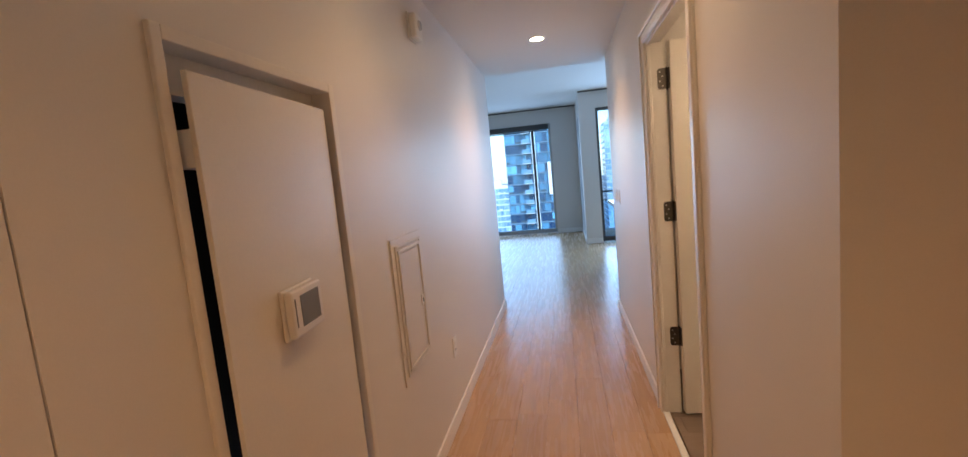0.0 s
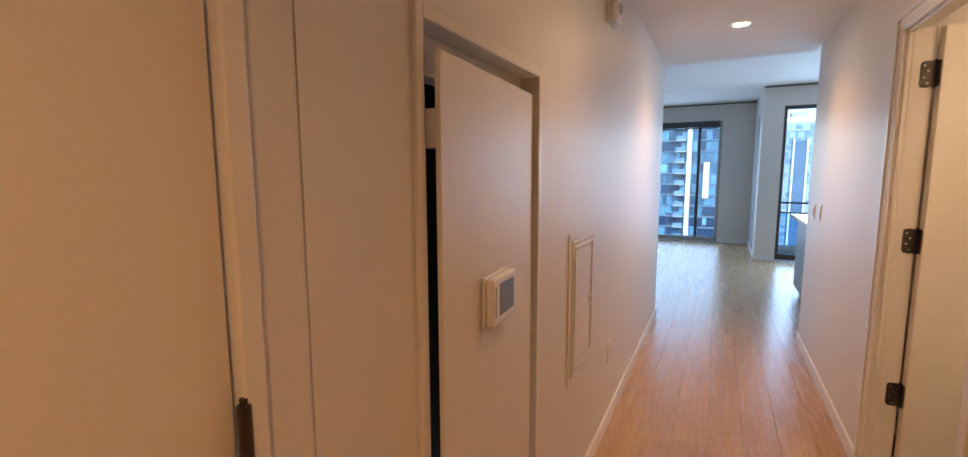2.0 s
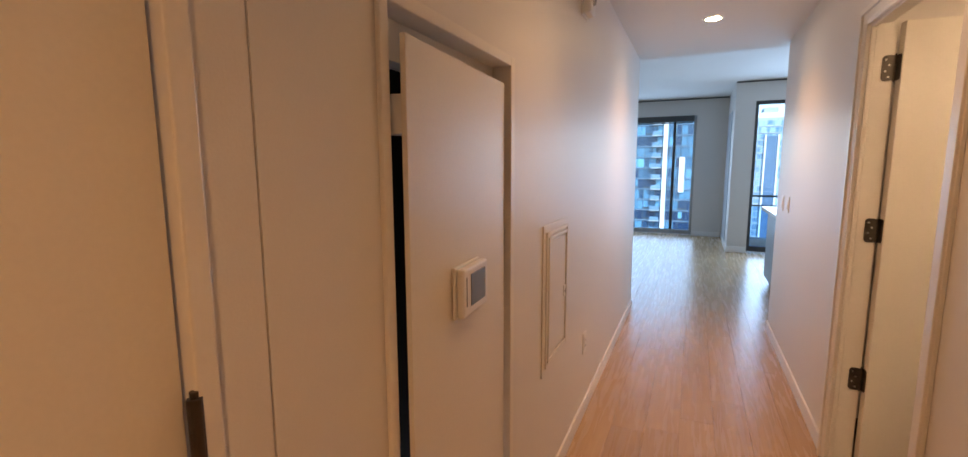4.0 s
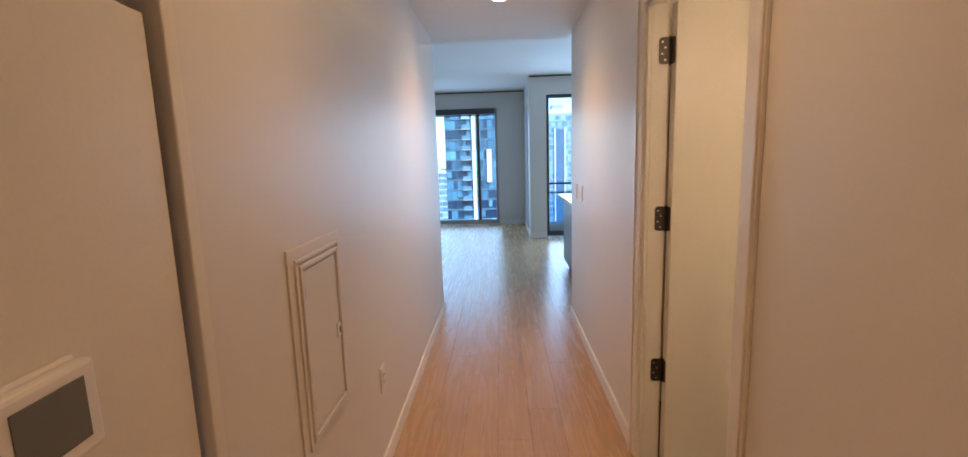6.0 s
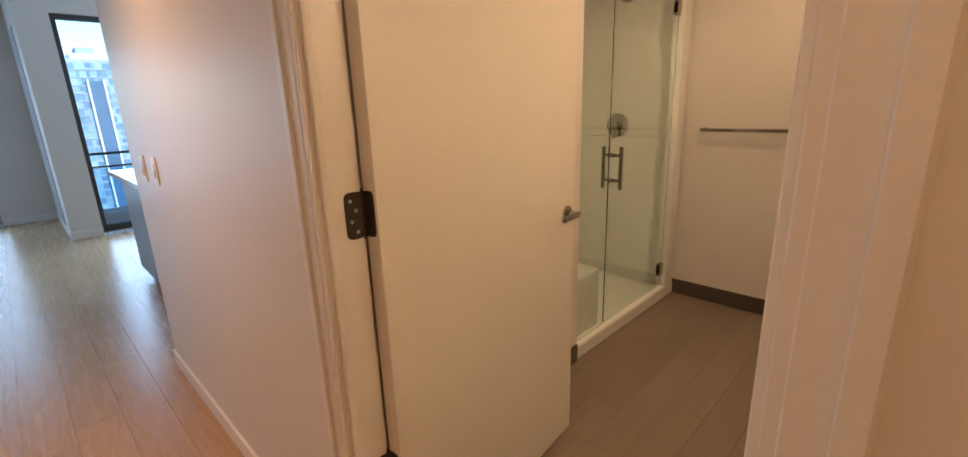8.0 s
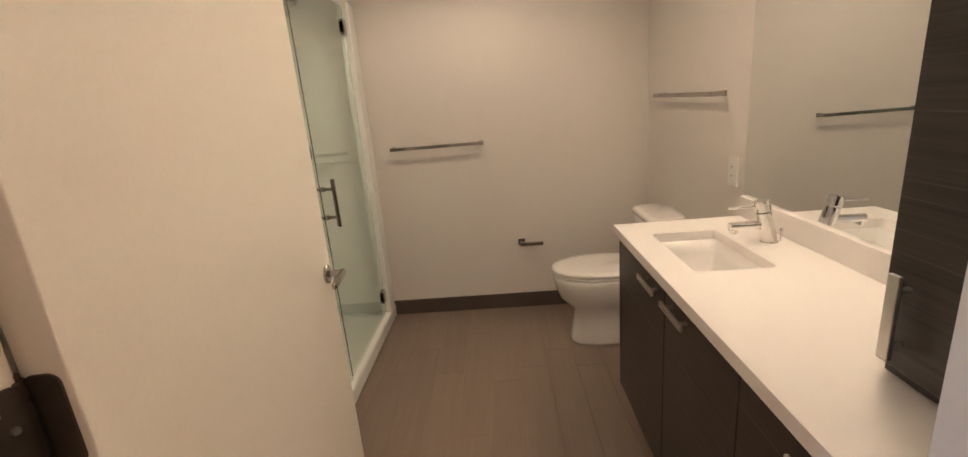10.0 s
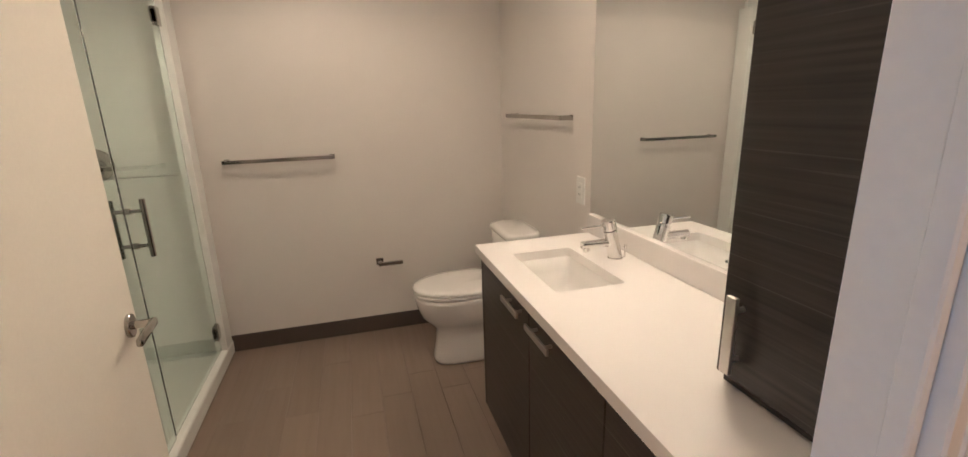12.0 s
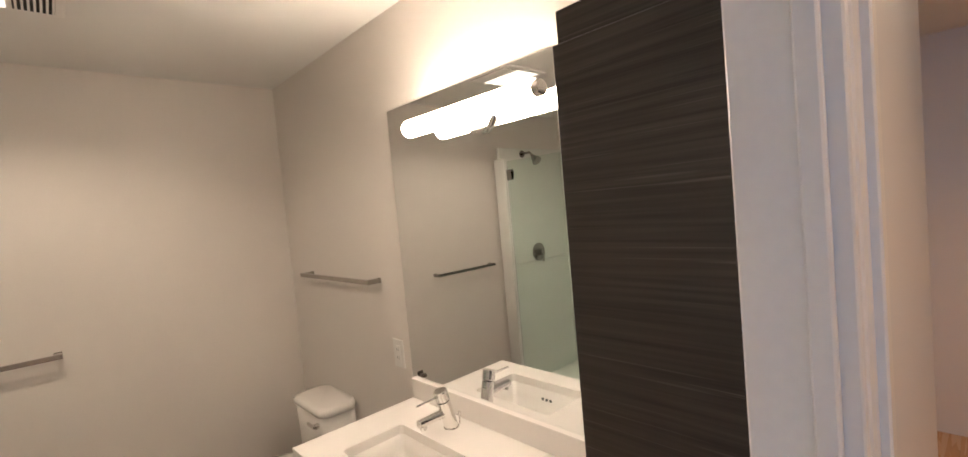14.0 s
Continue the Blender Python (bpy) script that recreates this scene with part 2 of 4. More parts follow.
b = bmesh.new()
box(b, -0.13, 0, -1.5, -0.416, 0, 2.6)
box(b, -0.13, 0, -0.416, 0.507, 2.13, 2.6)
box(b, -0.13, 0, 0.507, 0.609, 0, 2.6)
box(b, -0.13, 0, 0.613, CL0 - 0.01, 0, 2.6)
box(b, -0.13, 0, CL0 - 0.01, CL1, CLH, 2.6)
box(b, -0.13, 0, CL1, 4.87, 0, 2.6)
box(b, -0.13, -0.012, 0.607, 0.617, 0, 2.6)
structure("wall_hall_left", b, PAINT, "smooth off-white painted hallway wall with a closet opening", "wall")
b = bmesh.new()
box(b, XR, XB, Y1, 4.67, 0, 2.6)
box(b, XR, XB, Y0, Y1, DH, 2.6)
box(b, XR, XB, 1.01, Y0, 0, 2.6)
structure("wall_hall_right", b, PAINT, "smooth off-white painted hallway wall with the bathroom doorway", "wall")
structure("wall_foyer_end", Box(-0.13, 2.6, -1.63, -1.5, 0, 2.6), PAINT, "plain off-white painted entry end wall", "wall")
structure("wall_foyer_side", Box(2.47, 2.6, -1.5, 1.01, 0, 2.6), PAINT, "plain off-white painted entry side wall", "wall")
structure("ceiling_hall", Box(0, XR, -1.5, 4.87, HC, 2.9), CEIL, "white painted dropped hallway ceiling", "ceiling")
structure("ceiling_foyer", Box(XR, 2.47, -1.5, 1.01, HC, HC + 0.22), CEIL, "white painted entry ceiling", "ceiling")


def baseboard(name, x0, x1, y0, y1, h, m, lab):
    structure(name, Box(x0, x1, y0, y1, 0, h, bevel=0.003), m, lab, "baseboard")


baseboard("baseboard_hall_left", 0, 0.012, CL1 + 0.05, 4.87, 0.085, BASEM, "white painted wooden baseboard along hallway wall")
baseboard("baseboard_hall_left_end", -0.13, 0.012, 4.87, 4.882, 0.085, BASEM, "white painted wooden baseboard on wall end")
baseboard("baseboard_hall_left_near", 0, 0.012, 0.62, CL0 - 0.034, 0.085, BASEM, "white painted wooden baseboard beside closet")
baseboard("baseboard_hall_right", XR - 0.012, XR, Y1 + 0.07, 4.67, 0.085, BASEM, "white painted wooden baseboard along hallway wall")
baseboard("baseboard_hall_right_end", XR - 0.012, XB, 4.67, 4.682, 0.085, BASEM, "white painted wooden baseboard on wall end")
baseboard("baseboard_hall_right_near", XR - 0.012, XR, 1.01, Y0 - 0.07, 0.085, BASEM, "white painted wooden baseboard beside doorway")


def casing(name, x, side, y0, y1, h, w, lab):
    """Stepped door trim on the wall face at x; side: the way it stands proud."""
    b = bmesh.new()
    for t, a, c in ((0.012, 0.0, w), (0.020, w * 0.58, w - 0.002)):
        xa, xb = sorted((x, x + side * t))
        box(b, xa, xb, y0 - c, y0 - a, 0, h + a, bevel=0.002, seg=1)
        box(b, xa, xb, y1 + a, y1 + c, 0, h + a, bevel=0.002, seg=1)
        box(b, xa, xb, y0 - c, y1 + c, h + a + 0.0005, h + c, bevel=0.002, seg=1)
    structure(name, b, TRIM, lab, "trim")


casing("trim_bath_door_hall", XR, -1, Y0 + 0.004, Y1 - 0.004, DH - 0.004, 0.062, "cream painted stepped door casing on hallway side")
casing("trim_bath_door_bath", XB, 1, Y0 + 0.004, Y1 - 0.004, DH - 0.004, 0.06, "cream painted stepped door casing on bathroom side")
b = bmesh.new()
for ya, yb, za, zb, deep in ((Y0, Y0 + 0.018, 0, DH, 0.008), (Y1 - 0.018, Y1, 0, DH, 0.030), (Y0 + 0.018, Y1 - 0.018, DH - 0.018, DH, 0.008)):
    box(b, XR - 0.01, XB + deep, ya, yb, za, zb, bevel=0.002, seg=1)
for ya, yb, za, zb in ((Y0 + 0.018, Y0 + 0.03, 0, DH - 0.03), (Y1 - 0.03, Y1 - 0.018, 0, DH - 0.03), (Y0 + 0.018, Y1 - 0.018, DH - 0.03, DH - 0.018)):
    box(b, XR + 0.004, XR + 0.022, ya, yb, za, zb, bevel=0.002, seg=1)
structure("trim_bath_door_jamb", b, TRIM, "cream painted door jamb with door stop", "trim")
structure("trim_bath_threshold", Box(XR - 0.004, XR + 0.03, Y0 + 0.018, Y1 - 0.018, 0.0, 0.009, bevel=0.003), PLASTIC, "thin pale threshold strip between oak and vinyl floor", "trim")


def hinge(parent, px, py, z):
    """Butt hinge: knuckles on the pin."""
    b = Rod((px, py, z - 0.058), (px, py, z + 0.058), 0.0045, 10)
    for k in range(5):
        rod(b, (px, py, z - 0.052 + k * 0.021), (px, py, z - 0.0325 + k * 0.021), 0.0075, 14, bevel=0.001)
    h = part("hinge", b, BRONZE, parent, "dark bronze butt hinge")
    return h


# bathroom door, open against the shower
PX, PY = XB + 0.036, Y1 - 0.034
DW = 0.910
door = thing("door_bathroom", (PX, PY, 0.0), "cream painted flat bathroom door standing wide open", "door", kind="structure")
slab = part("door_leaf", Box(PX + 0.004, PX + DW, PY - 0.022, PY + 0.022, 0.012, DH - 0.022, bevel=0.002), DOORP, door)
for z in (0.440, 1.120, 1.800):
    h = hinge(door, PX - 0.004, PY + 0.020, z)
    hl = bmesh.new()
    loft(hl, [[(xx, y_, z_) for y_, z_, _ in rrect(PY - 0.014, PY + 0.022, z - 0.052, z + 0.052, 0, 0.012, 6)] for xx in (PX + 0.001, PX + 0.0045)])
    part("hinge_leaf", hl, BRONZE, h)
    jp = thing("hinge_plate", (PX - 0.045, Y1 - 0.019, z), "dark bronze hinge plate screwed to the door jamb", "hinge plate", "bathroom door hinges")
    pl = bmesh.new()
    rings = []
    for yy in (Y1 - 0.0175, Y1 - 0.0215):
        rings.append([(px_, yy, z_) for px_, z_, _ in rrect(PX - 0.050, PX - 0.006, z - 0.052, z + 0.052, 0, 0.014, 6)])
    loft(pl, rings)
    part("plate", pl, BRONZE, jp)
    for ox, oz in ((-0.038, 0.034), (-0.026, 0.012), (-0.038, -0.012), (-0.026, -0.036)):
        part("screw", Rod((PX + ox, Y1 - 0.0245, z + oz), (PX + ox, Y1 - 0.021, z + oz), 0.004, 10), NICKEL, jp)
door.rotation_euler = (0, 0, radians(6))
HX, HZ = PX + DW - 0.058, 0.952
for s in (-1, 1):
    ys = PY + s * 0.022
    lev = part("lever_handle", Rod((HX, ys, HZ), (HX, ys + s * 0.010, HZ), 0.027, 28, bevel=0.003), CHROMED, door, "chrome lever handle on a round rose")
    part("neck", Rod((HX, ys + s * 0.010, HZ), (HX, ys + s * 0.052, HZ), 0.0095, 16), CHROMED, lev)
    part("lever", Box(HX - 0.110, HX + 0.012, ys + s * 0.041, ys + s * 0.055, HZ - 0.010, HZ + 0.010, bevel=0.006), CHROMED, lev, smooth=True)
part("latch_plate", Box(PX + DW - 0.001, PX + DW + 0.0015, PY - 0.012, PY + 0.012, HZ - 0.03, HZ + 0.03, bevel=0.001, seg=1), NICKEL, door)
st = thing("strike_plate", (XR + 0.09, Y0 + 0.018, HZ), "brushed nickel strike plate on the door jamb", "strike plate")
part("plate", Box(XR + 0.07, XR + 0.105, Y0 + 0.0175, Y0 + 0.0205, HZ - 0.035, HZ + 0.035, bevel=0.001, seg=1), NICKEL, st)
part("latch_hole", Box(XR + 0.08, XR + 0.097, Y0 + 0.019, Y0 + 0.0215, HZ - 0.015, HZ + 0.015), BLACK, st)

# entry-side door in the left wall
ed = thing("door_entry", (-0.02, -0.416, 0), "flat off-white painted door, closed, with dark hinges", "door", kind="structure")
part("door_leaf", Box(-0.055, -0.006, -0.408, 0.496, 0.008, 2.1, bevel=0.002), DOORP, ed)
for z in (0.35, 1.090, 1.83):
    part("hinge", rod(Rod((0.006, 0.501, z - 0.052), (0.006, 0.501, z + 0.052), 0.0085, 14, bevel=0.001), (0.006, 0.501, z - 0.06), (0.006, 0.501, z + 0.06), 0.005, 10), BRONZE, ed, "dark bronze hinge")
b = bmesh.new()
box(b, -0.13, 0.010, 0.5025, 0.532, 0, 2.13, bevel=0.003)
box(b, -0.13, 0.010, -0.446, -0.412, 0, 2.13, bevel=0.003)
box(b, -0.13, 0.010, -0.446, 0.532, 2.104, 2.135, bevel=0.003)
structure("trim_entry_door", b, TRIM, "cream painted narrow door frame", "trim")

# mechanical closet with a recessed, ajar hatch door
b = bmesh.new()
for ya, yb, za, zb in ((CL0 - 0.032, CL0 - 0.006, 0, CLH + 0.02), (CL1 - 0.008, CL1 + 0.024, 0, CLH + 0.02), (CL0 - 0.006, CL1 - 0.008, CLH - 0.008, CLH + 0.02)):
    box(b, -0.14, 0.010, ya, yb, za, zb, bevel=0.003)
structure("trim_closet", b, TRIM, "slim cream painted metal frame of closet opening", "trim")
# closet walls coloured near black to give the shade behind the ajar door
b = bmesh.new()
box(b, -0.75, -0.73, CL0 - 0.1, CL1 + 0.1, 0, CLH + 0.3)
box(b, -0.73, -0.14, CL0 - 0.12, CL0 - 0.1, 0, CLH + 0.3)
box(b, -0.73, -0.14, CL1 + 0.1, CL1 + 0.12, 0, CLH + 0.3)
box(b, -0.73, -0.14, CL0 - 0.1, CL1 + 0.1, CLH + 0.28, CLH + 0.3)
structure("wall_closet_inside", b, BLACK, "inside of mechanical closet, its shade painted near black", "wall")
cd = thing("closet_door", (-0.008, CL1 - 0.034, 0.01), "flat off-white closet door, slightly ajar, in its frame", "door")
part("door_leaf", Box(-0.014, -0.002, CL0 + 0.010, CL1 - 0.034, 0.012, 1.640, bevel=0.002), DOORP, cd)
part("edge_catch", Box(-0.055, -0.0145, CL0 + 0.016, CL0 + 0.060, 1.462, 1.535, bevel=0.002), PLASTIC, cd, "pale plastic catch on door edge")
cd.rotation_euler = (0, 0, radians(3.4))
structure("trim_closet_stop", Box(-0.10, -0.05, CL0 + 0.0085, CL1 - 0.0085, 1.612, CLH - 0.0085), TRIM, "cream painted head stop of closet frame", "trim")
th = thing("thermostat", (-0.002, 1.168, 1.06), "white plastic wall thermostat with a grey screen", "thermostat")
part("backplate", Box(-0.0018, 0.008, 1.094, 1.246, 1.050, 1.174, bevel=0.004), PLASTIC, th)
part("case", Box(0.008, 0.028, 1.098, 1.250, 1.054, 1.170, bevel=0.006), PLASTIC, th)
part("screen", Box(0.0275, 0.0295, 1.136, 1.230, 1.075, 1.153, bevel=0.001, seg=1), SCREEN, th, "grey display screen")
part("slot", Box(0.0275, 0.0285, 1.110, 1.115, 1.080, 1.15), SCREEN, th)
th.location.x += 0.0185
th.rotation_euler = (0, 0, radians(3.4))

# electrical panel cover in the left wall
ep = thing("breaker_panel", (0, 2.03, 0.87), "white painted breaker panel cover with raised metal rim", "breaker panel")
PY0, PY1, PZ0, PZ1 = 1.858, 2.243, 0.566, 1.177
part("cover", Box(0.0, 0.007, PY0, PY1, PZ0, PZ1, bevel=0.003), PAINT, ep)
b = bmesh.new()
for i, t in ((0.03, 0.014), (0.05, 0.018)):
    w = 0.014
    box(b, 0.007, t, PY0 + i, PY0 + i + w, PZ0 + i, PZ1 - i, bevel=0.003)
    box(b, 0.007, t, PY1 - i - w, PY1 - i, PZ0 + i, PZ1 - i, bevel=0.003)
    box(b, 0.007, t, PY0 + i + w, PY1 - i - w, PZ1 - i - w, PZ1 - i, bevel=0.003)
    box(b, 0.007, t, PY0 + i + w, PY1 - i - w, PZ0 + i, PZ0 + i + w, bevel=0.003)
part("rim", b, PAINT, ep)
pd = part("panel_door", Box(0.007, 0.012, PY0 + 0.07, PY1 - 0.07, PZ0 + 0.07, PZ1 - 0.07, bevel=0.002), PAINT, ep)
part("latch", Box(0.012, 0.017, 2.140, 2.167, 0.832, 0.882, bevel=0.002), PLASTIC, pd)
part("latch_slot", Box(0.0165, 0.0178, 2.152, 2.162, 0.846, 0.866), SCREEN, pd)
for z in (0.70, 1.03):
    part("hinge_tab", Box(0.012, 0.016, PY0 + 0.064, PY0 + 0.074, z, z + 0.03, bevel=0.001), NICKEL, ep)


def wall_plate(name, lab, cat, face, c, z, wide=0.072, high=0.117, kind="outlet", group=""):
    """Cover plate on a wall: face 'x+' stands on x = c[0] and looks to +x, and so on."""
    o = thing(name, (c[0], c[1], z), lab, cat, group)
    sx = {"x+": 1, "x-": -1}.get(face, 0)

    def at(u0, u1, z0, z1, d0, d1, bev):
        if sx:
            xa, xb = sorted((c[0] + sx * d0, c[0] + sx * d1))
            return Box(xa, xb, c[1] + u0, c[1] + u1, z + z0, z + z1, bevel=bev)
        return Box(c[0] + u0, c[0] + u1, c[1] + d0, c[1] + d1, z + z0, z + z1, bevel=bev)
    part("plate", at(-wide / 2, wide / 2, -high / 2, high / 2, 0.0, 0.006, 0.002), PLASTIC, o)
    part("insert", at(-0.017, 0.017, -0.034, 0.034, 0.006, 0.0085, 0.0012), PLASTIC, o)
    if kind == "outlet":
        for s in (-1, 1):
            for u in (-0.006, 0.006):
                part("slot", at(u - 0.001, u + 0.001, s * 0.017 - 0.005, s * 0.017 + 0.005, 0.0084, 0.0092, 0), SCREEN, o)
    else:
        part("rocker", at(-0.0145, 0.0145, -0.030, 0.002, 0.0085, 0.0115, 0.001), PLASTIC, o)
    return o


wall_plate("wall_outlet", "white plastic outlet cover low on hallway wall", "outlet", "x+", (0.0, 2.672), 0.428)
wall_plate("light_switch", "white rocker light switch on hallway wall", "light switch", "x-", (XR, 4.40), 1.11, kind="switch", group="hall switches")
wall_plate("light_switch", "white rocker light switch on hallway wall", "light switch", "x-", (XR, 4.17), 1.115, kind="switch", group="hall switches")

al = thing("alarm_sounder", (0, 2.49, 2.16), "white wall-mounted fire alarm sounder box", "alarm")
part("backplate", Box(0, 0.010, 2.415, 2.535, 2.095, 2.225, bevel=0.003), PLASTIC, al)
part("case", Box(0.010, 0.045, 2.422, 2.528, 2.101, 2.219, bevel=0.008), PLASTIC, al)
part("strobe_lens", Rod((0.045, 2.475, 2.165), (0.054, 2.475, 2.165), 0.026, 24, r2=0.02), mat("lens", (0.6, 0.6, 0.58), 0.1), al, "clear strobe lens")

def downlight(lx, ly, c, group):
    d = thing("recessed_downlight", (lx, ly, c), "round white recessed ceiling downlight, lit", "ceiling light", group)
    ring = bmesh.new()
    turn = [2 * math.pi * k / 40 for k in range(40)]
    loft(ring, [[(lx + q * math.cos(a), ly + q * math.sin(a), z) for a in turn] for q, z in ((0.062, c - 0.0005), (0.060, c - 0.005), (0.050, c - 0.006), (0.046, c - 0.002))], cap=False)
    part("trim_ring", ring, PLASTIC, d, smooth=True)
    part("diffuser", Rod((lx, ly, c - 0.0035), (lx, ly, c - 0.0005), 0.047, 32), DISC, d, "glowing warm diffuser")


for lx, ly in LAMPS:
    downlight(lx, ly, HC, "hall downlights")

# ---- bathroom ----
BX1, BY0, SY0, SY1 = 3.842, 1.305, 3.026, 3.96
structure("wall_bath_vanity", Box(XB, BX1 + 0.13, 1.01, BY0, 0, 2.6), BATHP, "warm off-white painted bathroom wall behind vanity", "wall")
structure("wall_bath_back", Box(BX1, BX1 + 0.13, BY0, 4.05, 0, 2.6), BATHP, "warm off-white painted bathroom wall with towel bar", "wall")
structure("wall_bath_shower", Box(XB, BX1, SY1 + 0.0, 4.05, 0, 2.6), BATHP, "painted wall behind shower", "wall")
structure("ceiling_bath", Box(XB, BX1, BY0, SY1, BC, BC + 0.18), CEIL, "white painted bathroom ceiling", "ceiling")
baseboard("baseboard_bath_back", BX1 - 0.008, BX1, BY0, SY0 + 0.01, 0.105, VBASE, "dark brown vinyl cove base along bathroom wall")
baseboard("baseboard_bath_vanity", 2.6, BX1 - 0.008, BY0, BY0 + 0.008, 0.105, VBASE, "dark brown vinyl cove base behind toilet")
baseboard("baseboard_bath_door", XB, XB + 0.008, Y1 + 0.06, SY0, 0.105, VBASE, "dark brown vinyl cove base beside door")

# shower: pan with curb, panels, bench, glass
SX0 = 2.62
sh = thing("shower_pan", (3.0, 3.4, 0), "white acrylic shower pan with a raised curb", "shower")
b = bmesh.new()
box(b, SX0, BX1 - 0.005, SY0, SY0 + 0.07, 0.0, 0.085, bevel=0.012, seg=3)
part("curb", b, ACRYL, sh, "white raised shower curb")
part("basin", Box(SX0, BX1 - 0.005, SY0 + 0.066, SY1 - 0.004, 0.0, 0.035, bevel=0.004), ACRYL, sh)
part("drain", Rod((3.1, 3.5, 0.035), (3.1, 3.5, 0.039), 0.05, 28), BRASSY, sh, "round chrome drain")
structure("wall_shower_left", Box(XB, SX0, SY0, SY1, 0, BC), BATHP, "painted wall block beside the shower", "wall")
baseboard("baseboard_bath_shower", XB + 0.008, SX0, SY0 - 0.008, SY0, 0.105, VBASE, "dark brown vinyl cove base beside the shower")
sp = thing("shower_surround", (3.8, 3.5, 0.03), "white acrylic shower wall panels with a seam", "shower wall")
for n, a in (("end_panel", (BX1 - 0.03, BX1 - 0.002, SY0 + 0.07, SY1 - 0.004)), ("back_panel", (SX0 + 0.03, BX1 - 0.03, SY1 - 0.03, SY1 - 0.004)), ("side_panel", (SX0 + 0.002, SX0 + 0.03, SY0 + 0.07, SY1 - 0.004))):
    part(n, Box(*a, 0.036, 1.085, bevel=0.004), ACRYL, sp)
    part(n, Box(*a, 1.089, 2.09, bevel=0.004), ACRYL, sp)
bn = thing("shower_bench", (2.77, 3.2, 0.035), "white acrylic moulded shower bench seat", "bench")
part("seat", Box(SX0 + 0.031, 2.95, 3.10, 3.39, 0.036, 0.42, bevel=0.015, seg=3), ACRYL, bn)
gs = thing("shower_screen", (3.0, SY0 + 0.035, 0.085), "frameless clear glass shower screen with chrome fittings", "shower screen")
GY = SY0 + 0.035
p = part("fixed_pane", Box(SX0 + 0.003, 2.934, GY - 0.005, GY + 0.005, 0.0855, 1.96, bevel=0.001, seg=1), SHGLASS, gs, "fixed greenish clear glass pane")
gd = part("glass_door", Box(2.940, BX1 - 0.15, GY - 0.005, GY + 0.005, 0.095, 1.96, bevel=0.001, seg=1), SHGLASS, gs, "clear glass shower door")
p.visible_shadow = False
gd.visible_shadow = False
part("wall_channel", Box(BX1 - 0.145, BX1 - 0.0305, SY0 + 0.0, SY0 + 0.07, 0.086, 1.985, bevel=0.004), ACRYL, gs, "white wall jamb strip")
for z in (0.215, 1.85):
    hh = part("pane_hinge", Box(BX1 - 0.20, BX1 - 0.1455, GY - 0.016, GY + 0.016, z - 0.042, z + 0.042, bevel=0.003), CHROMED, gs, "square chrome glass hinge")
    part("clamp", Box(BX1 - 0.20, BX1 - 0.165, GY - 0.019, GY + 0.019, z - 0.03, z + 0.03, bevel=0.002), CHROMED, hh)
hd = part("pull_handle", Rod((2.972, GY - 0.055, 0.876), (2.972, GY - 0.055, 1.101), 0.0105, 16, bevel=0.001), CHROMED, gd, "chrome ladder pull on both sides")
b = bmesh.new()
rod(b, (2.972, GY + 0.055, 0.876), (2.972, GY + 0.055, 1.101), 0.0095, 16, bevel=0.001)
for z in (0.921, 1.056):
    rod(b, (2.972, GY - 0.055, z), (2.972, GY + 0.055, z), 0.0075, 14)
    rod(b, (2.972, GY - 0.014, z), (2.972, GY + 0.014, z), 0.012, 16)
part("handle_bars", b, CHROMED, gd)
part("header_clip", Box(2.92, 2.955, GY - 0.012, GY + 0.012, 1.93, 1.975, bevel=0.002), BRASSY, gs)
EX = BX1 - 0.03
va = thing("shower_valve", (EX, 3.50, 1.162), "round chrome shower mixer valve with lever", "shower valve")
part("escutcheon", Rod((EX, 3.50, 1.162), (EX - 0.012, 3.50, 1.162), 0.082, 40, bevel=0.004), CHROMED, va, smooth=False)
part("hub", Rod((EX - 0.012, 3.50, 1.162), (EX - 0.06, 3.50, 1.162), 0.026, 28, bevel=0.004), CHROMED, va)
part("lever", Box(EX - 0.062, EX - 0.046, 3.49, 3.51, 1.072, 1.167, bevel=0.005), CHROMED, va)
hs = thing("overhead_shower", (EX, 3.38, 2.04), "chrome shower head on a bent arm", "shower head")
part("flange", Rod((EX, 3.38, 2.04), (EX - 0.01, 3.38, 2.04), 0.032, 28, bevel=0.003), CHROMED, hs)
b = bmesh.new()
rod(b, (EX - 0.008, 3.38, 2.04), (EX - 0.09, 3.38, 2.045), 0.010, 16)
rod(b, (EX - 0.088, 3.38, 2.046), (EX - 0.13, 3.38, 2.0), 0.010, 16)
part("arm", b, CHROMED, hs)
part("spray_head", Rod((EX - 0.12, 3.38, 2.01), (EX - 0.175, 3.38, 1.955), 0.016, 28, r2=0.045, bevel=0.004), CHROMED, hs)


def towel_bar(loc, length):
    """Square bar on two posts; built along +x, its wall behind at -y."""
    o = thing("towel_bar", loc, "polished chrome square towel bar on two posts", "towel bar", "towel bars")
    x, y, z = loc
    part("bar", Box(x, x + length, y + 0.050, y + 0.064, z - 0.010, z + 0.010, bevel=0.0015), CHROMED, o)
    for xa in (x + 0.002, x + length - 0.026):
        q = part("post", Box(xa, xa + 0.024, y + 0.004, y + 0.050, z - 0.010, z + 0.010, bevel=0.0015), CHROMED, o)
        part("post_base", Box(xa - 0.002, xa + 0.026, y, y + 0.0045, z - 0.012, z + 0.012, bevel=0.001), CHROMED, q)
    return o


